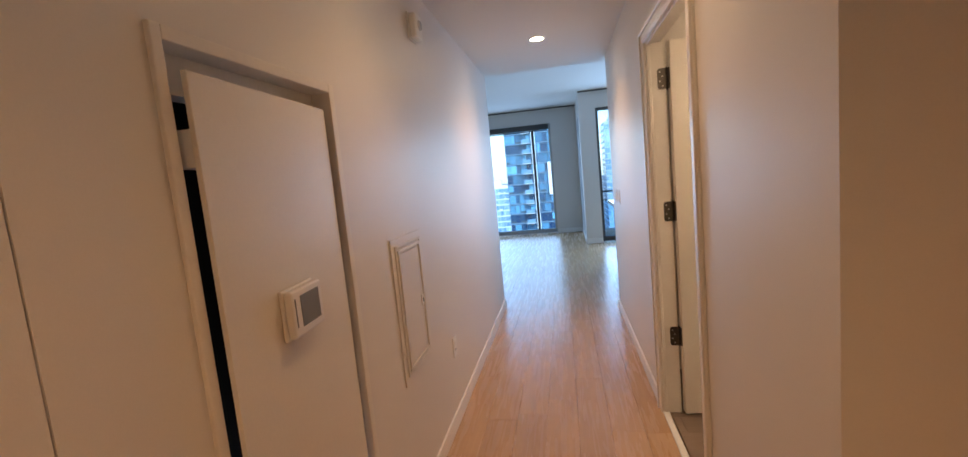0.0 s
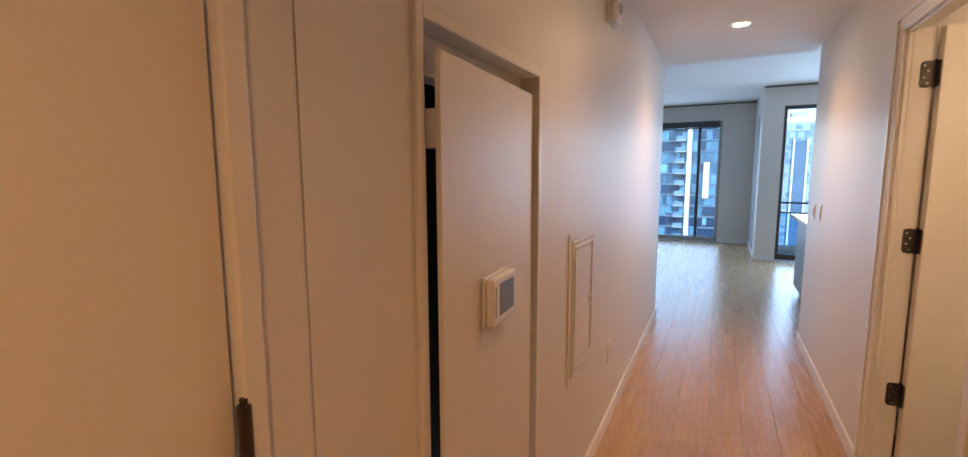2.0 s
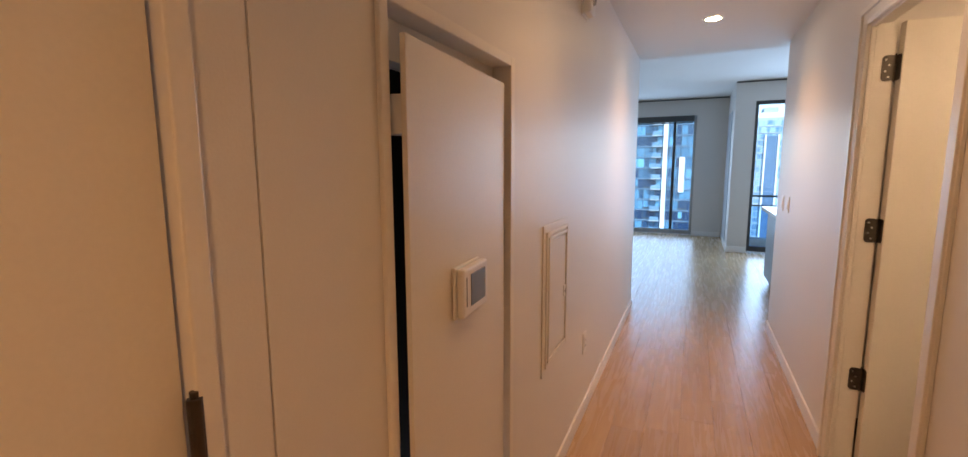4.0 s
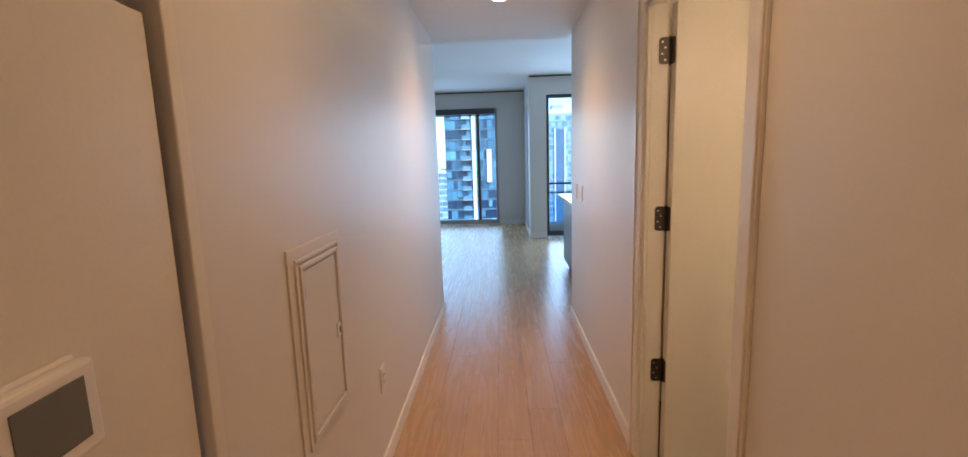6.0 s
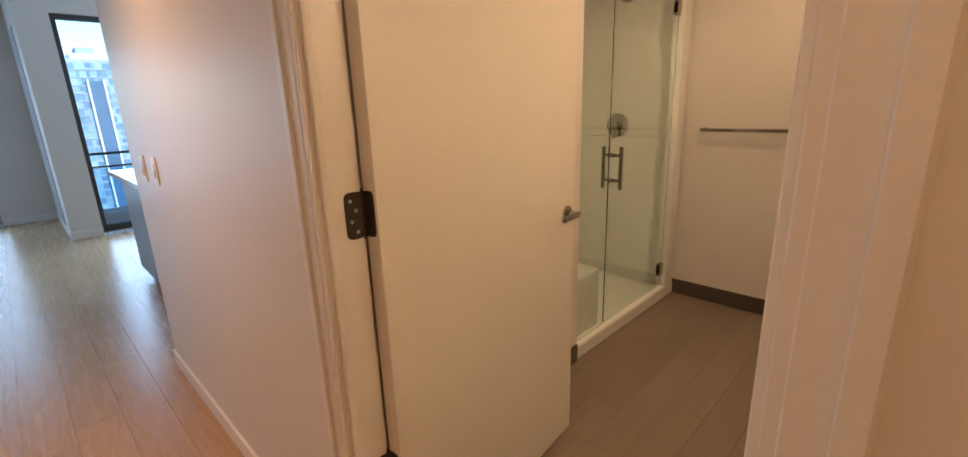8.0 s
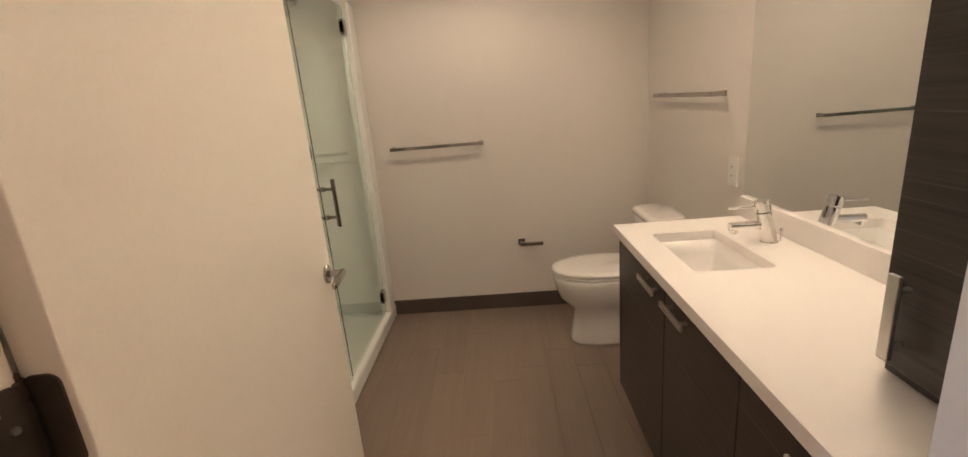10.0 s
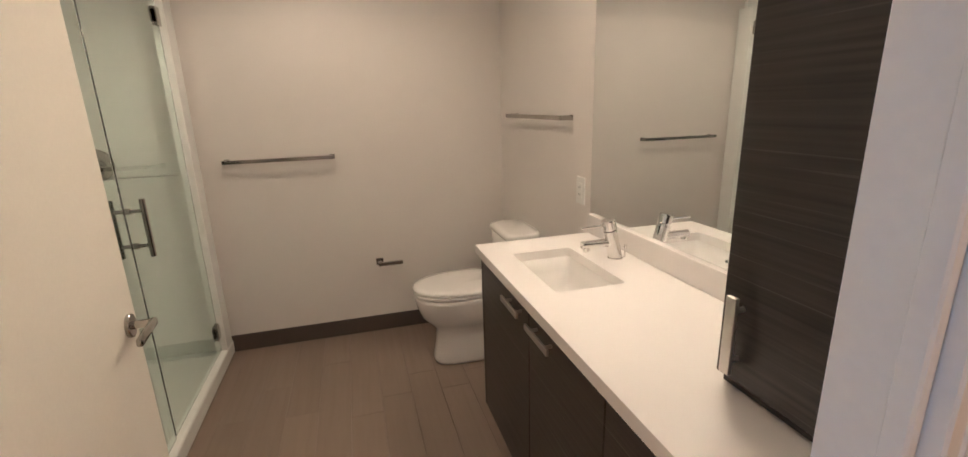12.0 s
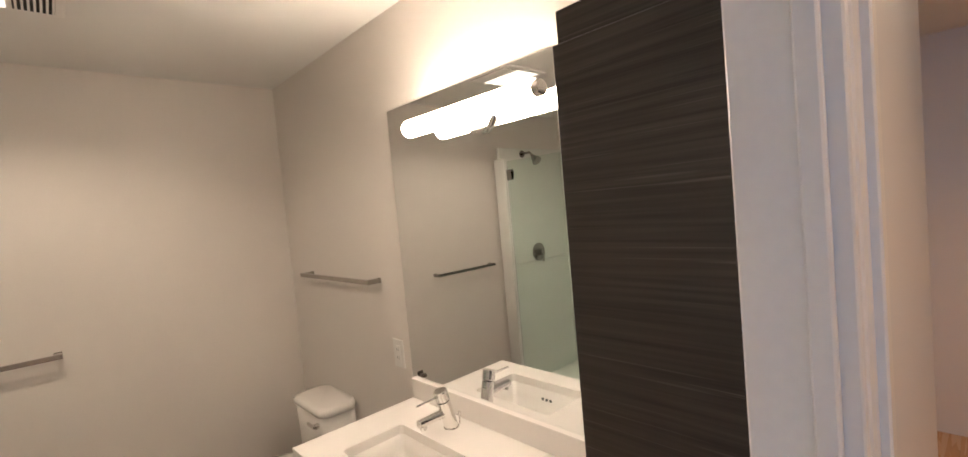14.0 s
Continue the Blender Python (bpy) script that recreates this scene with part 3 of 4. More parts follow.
towel_bar((2.842, BY0, 1.340), 0.72)
tb = towel_bar((BX1, 2.330, 1.140), 0.583)
tb.rotation_euler = (0, 0, radians(90))
tp = thing("toilet_paper_holder", (BX1, 2.06, 0.455), "polished chrome open-arm toilet paper holder, empty", "paper holder")
part("base", Box(BX1 - 0.005, BX1, 2.106, 2.151, 0.446, 0.489, bevel=0.001), CHROMED, tp)
part("post", Box(BX1 - 0.06, BX1 - 0.004, 2.116, 2.140, 0.457, 0.479, bevel=0.0015), CHROMED, tp)
part("arm", Box(BX1 - 0.068, BX1 - 0.05, 1.99, 2.140, 0.455, 0.477, bevel=0.002), CHROMED, tp)
wall_plate("wall_outlet", "white outlet cover above the bathroom counter", "outlet", "y+", (2.752, BY0), 1.038)

# toilet
TX = 3.37
to = thing("toilet", (TX, 1.62, 0), "white ceramic two-piece toilet with closed lid", "toilet")
b = bmesh.new()
loft(b, [oval(TX, 1.665, z, rx, f, k, p=pp) for z, rx, f, k, pp in (
    (0.0, 0.108, 0.222, 0.27, 3.2), (0.015, 0.111, 0.226, 0.275, 3.2), (0.06, 0.108, 0.215, 0.27, 3.0), (0.15, 0.104, 0.204, 0.26, 2.9), (0.205, 0.106, 0.206, 0.255, 2.8), (0.235, 0.128, 0.240, 0.25, 2.5),
    (0.275, 0.160, 0.280, 0.245, 2.3), (0.332, 0.180, 0.302, 0.24, 2.2), (0.380, 0.186, 0.312, 0.24, 2.2), (0.402, 0.187, 0.314, 0.24, 2.2), (0.410, 0.182, 0.308, 0.235, 2.2))])
part("bowl", b, CERAMIC, to, smooth=True)
b = bmesh.new()
loft(b, [oval(TX, 1.665, z, rx, f, 0.20, p=2.25) for z, rx, f in ((0.411, 0.182, 0.312), (0.414, 0.187, 0.318), (0.425, 0.187, 0.318), (0.428, 0.183, 0.314))])
part("seat", b, CERAMIC, to, "white plastic seat ring", smooth=True)
b = bmesh.new()
loft(b, [oval(TX, 1.665, z, rx, f, 0.205, p=2.25) for z, rx, f in ((0.4305, 0.183, 0.312), (0.433, 0.188, 0.319), (0.446, 0.188, 0.319), (0.453, 0.180, 0.308), (0.458, 0.150, 0.27), (0.460, 0.08, 0.16))])
part("lid", b, CERAMIC, to, "white plastic closed toilet lid", smooth=True)
b = bmesh.new()
loft(b, [rrect(TX - 0.034 - w, TX - 0.034 + w, BY0 + 0.012, y1, z, r) for z, w, y1, r in ((0.37, 0.150, 1.47, 0.03), (0.40, 0.168, 1.485, 0.035), (0.60, 0.176, 1.490, 0.04), (0.705, 0.180, 1.492, 0.045))])
part("tank", b, CERAMIC, to, smooth=True)
b = bmesh.new()
loft(b, [rrect(TX - 0.034 - w, TX - 0.034 + w, BY0 + 0.008, y1, z, 0.055, 7) for z, w, y1 in ((0.706, 0.182, 1.496), (0.710, 0.189, 1.503), (0.732, 0.189, 1.503), (0.742, 0.181, 1.494), (0.745, 0.162, 1.472))])
part("tank_lid", b, CERAMIC, to, smooth=True)
part("tank_base", Box(TX - 0.12, TX + 0.12, 1.36, 1.56, 0.20, 0.40, bevel=0.03, seg=3), CERAMIC, to, smooth=True)
fl = part("flush_lever", Rod((TX - 0.160, 1.497, 0.668), (TX - 0.160, 1.515, 0.668), 0.014, 20, bevel=0.002), BRASSY, to, "chrome flush lever")
part("lever_arm", Box(TX - 0.165, TX - 0.085, 1.513, 1.524, 0.658, 0.675, bevel=0.004), BRASSY, fl)
for s in (-1, 1):
    part("seat_hinge", Rod((TX + s * 0.07 - 0.02, 1.465, 0.438), (TX + s * 0.07 + 0.02, 1.465, 0.438), 0.011, 16), CERAMIC, to)

# vanity
VX1, VY1, VT = 2.650, 1.808, 0.880
VZ0 = 0.185
SINK = (2.108, 2.490, 1.486, 1.712)
vu = thing("vanity_cabinet", (1.95, 1.57, VZ0), "dark wood-grain wall-hung vanity cabinet with bar handles", "vanity cabinet")
b = bmesh.new()
box(b, XB + 0.004, 2.636, BY0 + 0.002, 1.330, VZ0, 0.846)
box(b, XB + 0.004, 1.272, 1.330, 1.767, VZ0, 0.846)
box(b, 2.618, 2.636, 1.330, 1.789, VZ0, 0.846, bevel=0.001, seg=1)
box(b, 1.272, 2.618, 1.330, 1.767, VZ0, VZ0 + 0.018)
part("carcass", b, WENGE, vu)
fronts = ((1.274, 1.698), (1.702, 2.123), (2.127, 2.616))
for k, (xa, xb) in enumerate(fronts):
    f = part("door", Box(xa, xb, 1.769, 1.789, VZ0 + 0.004, 0.838, bevel=0.0015, seg=1), WENGE, vu)
    hx0, hx1 = ((1.35, 1.505), (1.935, 2.092), (2.158, 2.308))[k]
    hdl = part("bar_handle", Box(hx0, hx1, 1.810, 1.818, 0.792, 0.810, bevel=0.0015), NICKEL, f, "brushed nickel flat bar handle")
    for hx in (hx0 + 0.03, hx1 - 0.03):
        part("standoff", Rod((hx, 1.7885, 0.801), (hx, 1.811, 0.801), 0.005, 12), NICKEL, hdl)
ct = thing("vanity_countertop", (1.95, 1.57, 0.847), "white quartz vanity countertop with an undermount sink cutout", "countertop")
b = bmesh.new()
out, inn = [], []
ox = [(XB + 0.002, BY0 + 0.001), (VX1, BY0 + 0.001), (VX1, VY1), (XB + 0.002, VY1)]
hole = rrect(*SINK, 0, 0.016, 6)
for z in (0.847, VT):
    vo = [b.verts.new((x, y, z)) for x, y in ox]
    vi = [b.verts.new((x, y, z)) for x, y, _ in hole]
    ed1 = [b.edges.new((vo[i], vo[(i + 1) % 4])) for i in range(4)]
    ed2 = [b.edges.new((vi[i], vi[(i + 1) % len(vi)])) for i in range(len(vi))]
    bmesh.ops.triangle_fill(b, edges=ed1 + ed2, use_beauty=True)
    out.append(vo), inn.append(vi)
for ring in (out, inn):
    lo, hi = ring
    for i in range(len(lo)):
        j = (i + 1) % len(lo)
        b.faces.new((lo[i], lo[j], hi[j], hi[i]))
part("slab", b, QUARTZ, ct)
part("backsplash", Box(XB + 0.003, VX1 - 0.001, BY0 + 0.001, BY0 + 0.021, VT + 0.0005, 0.960, bevel=0.002), QUARTZ, ct, "low white quartz backsplash")
si = thing("sink", (2.30, 1.61, 0.72), "white ceramic rectangular undermount sink", "sink")
x0, x1, y0, y1 = SINK
b = bmesh.new()
rings = []
for g, z, r in ((-0.008, 0.8465, 0.022), (0.003, 0.845, 0.016), (0.010, 0.80, 0.018), (0.022, 0.745, 0.026), (0.045, 0.724, 0.04), (0.10, 0.716, 0.012)):
    rings.append(rrect(x0 + g, x1 - g, y0 + g, y1 - g, z, r, 6))
loft(b, rings, cap=False)
b.faces.new([v for v in b.verts][-len(rings[0]):])
ob = part("basin", b, CERAMIC, si, smooth=True)
for pg in ob.data.polygons:
    pg.flip()
part("drain", Rod((2.30, 1.60, 0.7165), (2.30, 1.60, 0.7195), 0.028, 24), BRASSY, si, "round chrome drain")
for k in (-1, 0, 1):
    part("overflow_hole", Rod((2.30 + 0.02 * k, y1 - 0.0095, 0.81), (2.30 + 0.02 * k, y1 - 0.0125, 0.81), 0.006, 12), SCREEN, si)
fx, fy = 2.325, 1.392
fa = thing("faucet", (fx, fy, VT), "chrome single-lever basin faucet leaning over the sink", "faucet")


def lean(up, out=0.0, side=0.0):
    """A point of the tilted faucet: up along its body, out towards the basin."""
    c, d = math.cos(radians(14)), math.sin(radians(14))
    return (fx + side, fy + d * up + c * out, VT + c * up - d * out)


b = Rod((fx, fy, VT), (fx, fy, VT + 0.004), 0.027, 36, bevel=0.0015)
rod(b, lean(-0.004), lean(0.104), 0.0235, 36, bevel=0.001)
part("body", b, BRASSY, fa)
part("cap", Rod(lean(0.106), lean(0.143), 0.0240, 36, bevel=0.004), BRASSY, fa)
b = Rod(lean(0.062, 0.008), lean(0.088, 0.112), 0.0150, 28, r2=0.0135, bevel=0.003)
rod(b, lean(0.080, 0.100), lean(0.062, 0.098), 0.0115, 20, bevel=0.001)
part("spout", b, BRASSY, fa)
part("lever", Rod(lean(0.128, 0.020), lean(0.146, 0.100), 0.0042, 14, bevel=0.001), BRASSY, fa)
b = Rod((fx - 0.005, fy - 0.034, VT), (fx - 0.005, fy - 0.034, VT + 0.036), 0.003, 10)
rod(b, (fx - 0.005, fy - 0.034, VT + 0.034), (fx - 0.005, fy - 0.034, VT + 0.044), 0.0055, 14, bevel=0.001)
part("pop_up_rod", b, BRASSY, fa)

# tall storage cabinet on the counter
tc = thing("storage_cabinet", (1.48, 1.48, VT), "dark wood-grain storage cabinet standing on the counter", "cabinet")
part("carcass", Box(XB + 0.003, 1.614, BY0 + 0.001, 1.588, VT + 0.001, 1.972, bevel=0.001, seg=1), WENGE, tc)
dr = part("door", Box(XB + 0.004, 1.612, 1.590, 1.609, 0.908, 1.903, bevel=0.0015, seg=1), WENGE, tc)
bh = part("bar_handle", Box(1.556, 1.578, 1.630, 1.638, 0.932, 1.077, bevel=0.0015), NICKEL, dr, "brushed nickel flat bar handle")
for z in (0.955, 1.05):
    part("standoff", Rod((1.567, 1.6085, z), (1.567, 1.631, z), 0.005, 12), NICKEL, bh)

mi = thing("wall_mirror", (2.2, BY0, 0.95), "large frameless wall mirror above the counter", "mirror")
part("mirror_glass", Box(1.616, 2.660, BY0 + 0.001, BY0 + 0.006, 0.961, 2.022, bevel=0.001, seg=1), MIRROR, mi)

vl = thing("vanity_light", (2.13, 1.36, 1.91), "lit white tube vanity light with chrome mount", "wall light")
LZ, LY = 1.905, 1.383
tube = part("tube_shade", Rod((1.845, LY, LZ), (2.425, LY, LZ), 0.030, 36, bevel=0.010), TUBE, vl, "glowing white frosted tube")
part("backplate", Rod((2.13, BY0 + 0.006, LZ), (2.13, BY0 + 0.022, LZ), 0.064, 40, bevel=0.004), BRASSY, vl)
part("bracket", Box(2.10, 2.16, BY0 + 0.02, LY - 0.04, LZ - 0.015, LZ + 0.015, bevel=0.003), BRASSY, vl)
part("end_cap", Rod((1.822, LY, LZ), (1.845, LY, LZ), 0.022, 28, bevel=0.003), BRASSY, vl)

ve = thing("exhaust_fan_light", (BLX, 2.385, BC), "white plastic ceiling exhaust fan with lit lens", "exhaust fan")
VX0, VX1 = BLX - 0.165, BLX + 0.175
part("frame", Box(VX0, VX1, 2.21, 2.565, BC - 0.018, BC - 0.0005, bevel=0.006), PLASTIC, ve)
part("light_lens", Box(VX0 + 0.03, VX1 - 0.03, 2.35, 2.53, BC - 0.022, BC - 0.0175, bevel=0.002), FANLENS, ve, "glowing frosted lens")
# black sheet paints in the shade between the grille slats
part("slat_shade", Box(VX0 + 0.03, VX1 - 0.03, 2.235, 2.335, BC - 0.0195, BC - 0.0175), BLACK, ve)
for k in range(7):
    y = 2.236 + k * 0.0146
    part("slat", Box(VX0 + 0.028, VX1 - 0.028, y, y + 0.0065, BC - 0.024, BC - 0.0192, bevel=0.001, seg=1), PLASTIC, ve)

# ---- living room ----
LX0, LX1 = -3.5, 5.2
YL, YC = 10.335, 8.627                   # far window wall, and the nearer wall with the balcony window
WL0, WL1, WLH = -2.1, 0.507, 2.368
WR0, WR1 = 1.330, 4.9
b = bmesh.new()
box(b, LX0, WL0, YL, YL + 0.25, 0, 2.9)
box(b, WL1, 1.05, YL, YL + 0.25, 0, 2.9)
box(b, WL0, WL1, YL, YL + 0.25, WLH, 2.9)
structure("wall_living_far", b, PAINT, "pale painted wall with a floor-length window", "wall")
b = bmesh.new()
box(b, 1.05, 1.330, YC, YL + 0.25, 0, 2.9)
box(b, 1.330, LX1, YC, YC + 0.2, 2.385, 2.9)
box(b, WR1, LX1, YC, YC + 0.2, 0, 2.385)
structure("wall_living_column", b, PAINT, "pale painted pier beside the balcony window", "wall")
structure("wall_living_left", Box(LX0 - 0.13, LX0, 4.74, YL + 0.25, 0, 2.9), PAINT, "plain pale painted living-room wall", "wall")
structure("wall_living_right", Box(LX1, LX1 + 0.13, 2.6, YC + 0.2, 0, 2.9), PAINT, "plain pale painted kitchen wall", "wall")
structure("wall_living_back_left", Box(LX0, -0.13, 4.74, 4.87, 0, 2.9), PAINT, "plain pale painted living-room wall", "wall")
structure("wall_kitchen_back", Box(BX1 + 0.13, LX1, 4.05, 4.18, 0, 2.9), PAINT, "plain pale painted kitchen wall", "wall")
structure("wall_kitchen_side", Box(XB, BX1 + 0.13, 4.05, 4.18, 0, 2.9), PAINT, "plain pale painted kitchen wall", "wall")
b = bmesh.new()
box(b, LX0, LX1, 4.87, YL + 0.25, LC, LC + 0.2)
box(b, XB, LX1, 4.05, 4.87, LC, LC + 0.2)
structure("ceiling_living", b, CEIL, "white painted living-room ceiling", "ceiling")
# opaque panel; its pale blue-grey paint imitates faintly lit glass
structure("trim_pier_panel", Box(1.040, 1.05, 9.15, 10.05, 0.0, 2.3, bevel=0.003), mat("blue_grey_lit_glass", (0.42, 0.47, 0.52), 0.3, var=0.04), "door panel in the pier side, lit glass painted blue-grey", "trim")
# thin dark strips along the wall tops, just below the ceiling
for n, x0, x1, y in (("trim_ceiling_strip", LX0, 1.05, YL), ("trim_ceiling_strip_pier", 1.05, LX1, YC)):
    structure(n, Box(x0, x1, y - 0.012, y, LC - 0.022, LC), DARKMET, "thin dark strip under the ceiling", "trim")
for n, a in (("baseboard_living_far", (WL1 + 0.01, 1.05, YL - 0.012, YL)), ("baseboard_pier_side", (1.038, 1.05, YC, YL - 0.012)), ("baseboard_pier", (1.038, 1.330, YC - 0.012, YC))):
    baseboard(n, *a, 0.095, BASEM, "white painted wooden baseboard in living room")


def window(name, x0, x1, y, z0, z1, mull, lab, m):
    w = thing(name, ((x0 + x1) / 2, y, z0), lab, "window", kind="structure")
    b = bmesh.new()
    for xa, xb in ((x0, x0 + 0.045), (x1 - 0.045, x1)):
        box(b, xa, xb, y + 0.03, y + 0.13, z0, z1, bevel=0.003)
    box(b, x0 + 0.045, x1 - 0.045, y + 0.03, y + 0.13, z1 - 0.05, z1, bevel=0.003)
    box(b, x0 + 0.045, x1 - 0.045, y + 0.03, y + 0.13, z0, z0 + 0.08, bevel=0.003)
    part("window_frame", b, m, w)
    xs = [x0 + 0.045] + mull + [x1 - 0.045]
    for q in mull:
        part("mullion", Box(q - 0.026, q + 0.026, y + 0.02, y + 0.135, z0 + 0.0805, z1 - 0.0505, bevel=0.003), DARKMET, w, "dark aluminium mullion")
    for a, c in zip(xs, xs[1:]):
        g = part("pane", Box(a, c, y + 0.075, y + 0.085, z0 + 0.07, z1 - 0.04), GLASS, w)
        g.visible_shadow = False
    return w


window("window_1", WL0, WL1, YL, 0.02, WLH, [-1.2, 0.115], "floor-length window with grey aluminium frame and city view", GREYMET)
window("window_2", WR0, WR1, YC, 0.03, 2.385, [2.5, 3.7], "floor-length balcony window with dark aluminium frame", DARKMET)
sb = thing("roller_blind", (-0.7, YL - 0.04, 2.24), "black roller blind, rolled up at window head", "roller blind")
part("cassette", Box(WL0 + 0.01, WL1 - 0.045, YL - 0.07, YL + 0.015, 2.25, 2.362, bevel=0.006), DARKMET, sb)
part("hem_bar", Rod((WL0 + 0.03, YL - 0.03, 2.232), (WL1 - 0.07, YL - 0.03, 2.232), 0.011, 14), BLACK, sb)

isl = thing("kitchen_island", (1.85, 5.9, 0), "dark kitchen island with a pale stone top", "kitchen island")
part("cabinet_body", Box(1.335, 2.36, 5.25, 6.56, 0.09, 0.868, bevel=0.003), WENGE, isl)
part("toe_kick", Box(1.39, 2.31, 5.3, 6.5, 0.0, 0.09), BLACK, isl)
part("worktop", Box(1.275, 2.42, 5.20, 6.70, 0.869, 0.905, bevel=0.004), QUARTZ, isl, "pale stone worktop")

# ---- outside ----
structure("balcony_slab", Box(1.32, 5.6, YC + 0.2, 10.45, -0.25, -0.04), mat("concrete", (0.36, 0.36, 0.35), 0.8, var=0.15, bump=0.3), "grey concrete balcony slab", "balcony")
br = thing("balcony_railing", (3.4, 10.15, -0.04), "glass balcony railing with a dark metal top rail", "railing")
part("top_rail", Box(1.34, 5.55, 10.12, 10.17, 0.815, 0.85, bevel=0.004), DARKMET, br)
part("mid_rail", Box(1.34, 5.55, 10.13, 10.16, 0.64, 0.665, bevel=0.003), DARKMET, br)
for k in range(4):
    x = 1.36 + k * 1.38
    part("post", Box(x, x + 0.04, 10.125, 10.165, -0.04, 0.815, bevel=0.003), DARKMET, br)
    if k < 3:
        g = part("glass_panel", Box(x + 0.05, x + 1.37, 10.141, 10.151, 0.02, 0.635), GLASS, br)
        g.visible_shadow = False

GZ = -62.0
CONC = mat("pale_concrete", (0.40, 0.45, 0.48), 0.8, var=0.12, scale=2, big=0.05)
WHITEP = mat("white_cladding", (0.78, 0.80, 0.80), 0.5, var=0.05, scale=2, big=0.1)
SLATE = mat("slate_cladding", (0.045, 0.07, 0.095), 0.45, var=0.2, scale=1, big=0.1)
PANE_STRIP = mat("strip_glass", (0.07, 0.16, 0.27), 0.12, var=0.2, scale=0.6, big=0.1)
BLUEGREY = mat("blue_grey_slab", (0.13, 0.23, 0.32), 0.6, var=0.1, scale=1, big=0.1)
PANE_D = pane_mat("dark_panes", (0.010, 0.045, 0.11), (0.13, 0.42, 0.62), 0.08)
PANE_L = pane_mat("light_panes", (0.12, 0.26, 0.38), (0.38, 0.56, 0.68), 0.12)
structure("ground", Box(-1500, 1500, -300, 2800, GZ - 1, GZ), mat("city_ground", (0.16, 0.165, 0.165), 0.9, var=0.3, scale=0.05, big=0.01), "grey city ground far below", "ground")


def quads(name, rects, m, parent, label=""):
    """Many small boxes as one joined mesh."""
    v, f = [], []
    for x0, x1, y0, y1, z0, z1 in rects:
        o = len(v)
        v += [(x0, y0, z0), (x1, y0, z0), (x1, y1, z0), (x0, y1, z0), (x0, y0, z1), (x1, y0, z1), (x1, y1, z1), (x0, y1, z1)]
        f += [tuple(o + i for i in q) for q in ((0, 3, 2, 1), (4, 5, 6, 7), (0, 1, 5, 4), (1, 2, 6, 5), (2, 3, 7, 6), (3, 0, 4, 7))]
    me = bpy.data.meshes.new(name)
    base = ORIGIN[parent]
    me.from_pydata([tuple(Vector(p) - base) for p in v], [], f)
    me.materials.append(m)
    ob = new(name, me)
    ob.parent = parent
    ORIGIN[ob] = base
    return tagged(ob, label, kind="stuff")


def tower(name, x0, x1, y0, depth, top, storey, bay, body, pane, lab, slab_m, fins=(), rnd=3, gap=0.3, proud=0.25):
    """High-rise: core, panes bay by bay, floor slabs, fins and a roof parapet."""
    rg = random.Random(rnd)
    t = thing(name, ((x0 + x1) / 2, y0 + depth / 2, GZ), lab, "building", "city towers")
    part("wall", Box(x0, x1, y0, y0 + depth, GZ, top), body, t)
    nf, nb = int((top - GZ) / storey), max(2, int((x1 - x0) / bay))
    nd = max(2, int(depth / bay))
    panes, slabs = [], []
    bw, bd = (x1 - x0) / nb, depth / nd
    for k in range(nf):
        z = top - (k + 1) * storey
        if z < -48:
            break
        for i in range(nb):
            xa = x0 + i * bw
            split = rg.choice((0.35, 0.5, 0.65))
            zlo = z + rg.choice((0.35, 0.35, 0.9))
            panes.append((xa + 0.12, xa + bw * split, y0 - 0.08, y0 + 0.1, zlo, z + storey - gap))
            panes.append((xa + bw * split + 0.1, xa + bw - 0.1, y0 - 0.08, y0 + 0.1, z + 0.35, z + storey - gap))
        for i in range(nd):
            ya = y0 + i * bd
            for xs in (x0 - 0.08, x1 - 0.1):
                panes.append((xs, xs + 0.18, ya + 0.3, ya + bd - 0.3, z + 0.5, z + storey - gap))
        slabs.append((x0 - proud, x1 + proud, y0 - proud, y0 + depth, z - 0.05, z + 0.28))
    quads("window_panes", panes, pane, t, "rows of blue window panes")
    quads("floor_slabs", slabs, slab_m, t, "thin floor slab edges")
    for xa, xb, za, zb in fins:
        part("fin", Box(xa, xb, y0 - 0.8, y0 + 0.1, za, zb), WHITEP, t, "white vertical facade fin")
    part("parapet", Box(x0 + 0.2, x1 - 0.2, y0 + 0.3, y0 + depth - 0.3, top, top + 1.1), body, t)
    part("roof_plant", Box(x0 + (x1 - x0) * 0.3, x1 - (x1 - x0) * 0.3, y0 + depth * 0.3, y0 + depth * 0.7, top + 1.1, top + 4.2), slab_m, t)
    return t


at = tower("apartment_tower", -15.6, 3.0, 140, 24, 33.0, 2.95, 3.1, SLATE, PANE_D, "dark glass apartment tower with white vertical fins", BLUEGREY,
           fins=((-7.7, -6.6, -60, 33), (-3.4, -2.0, -6, 3.6), (1.0, 2.4, -16.5, -7.5), (-2.4, -1.0, -24, -17)), proud=0.3, gap=0.2)
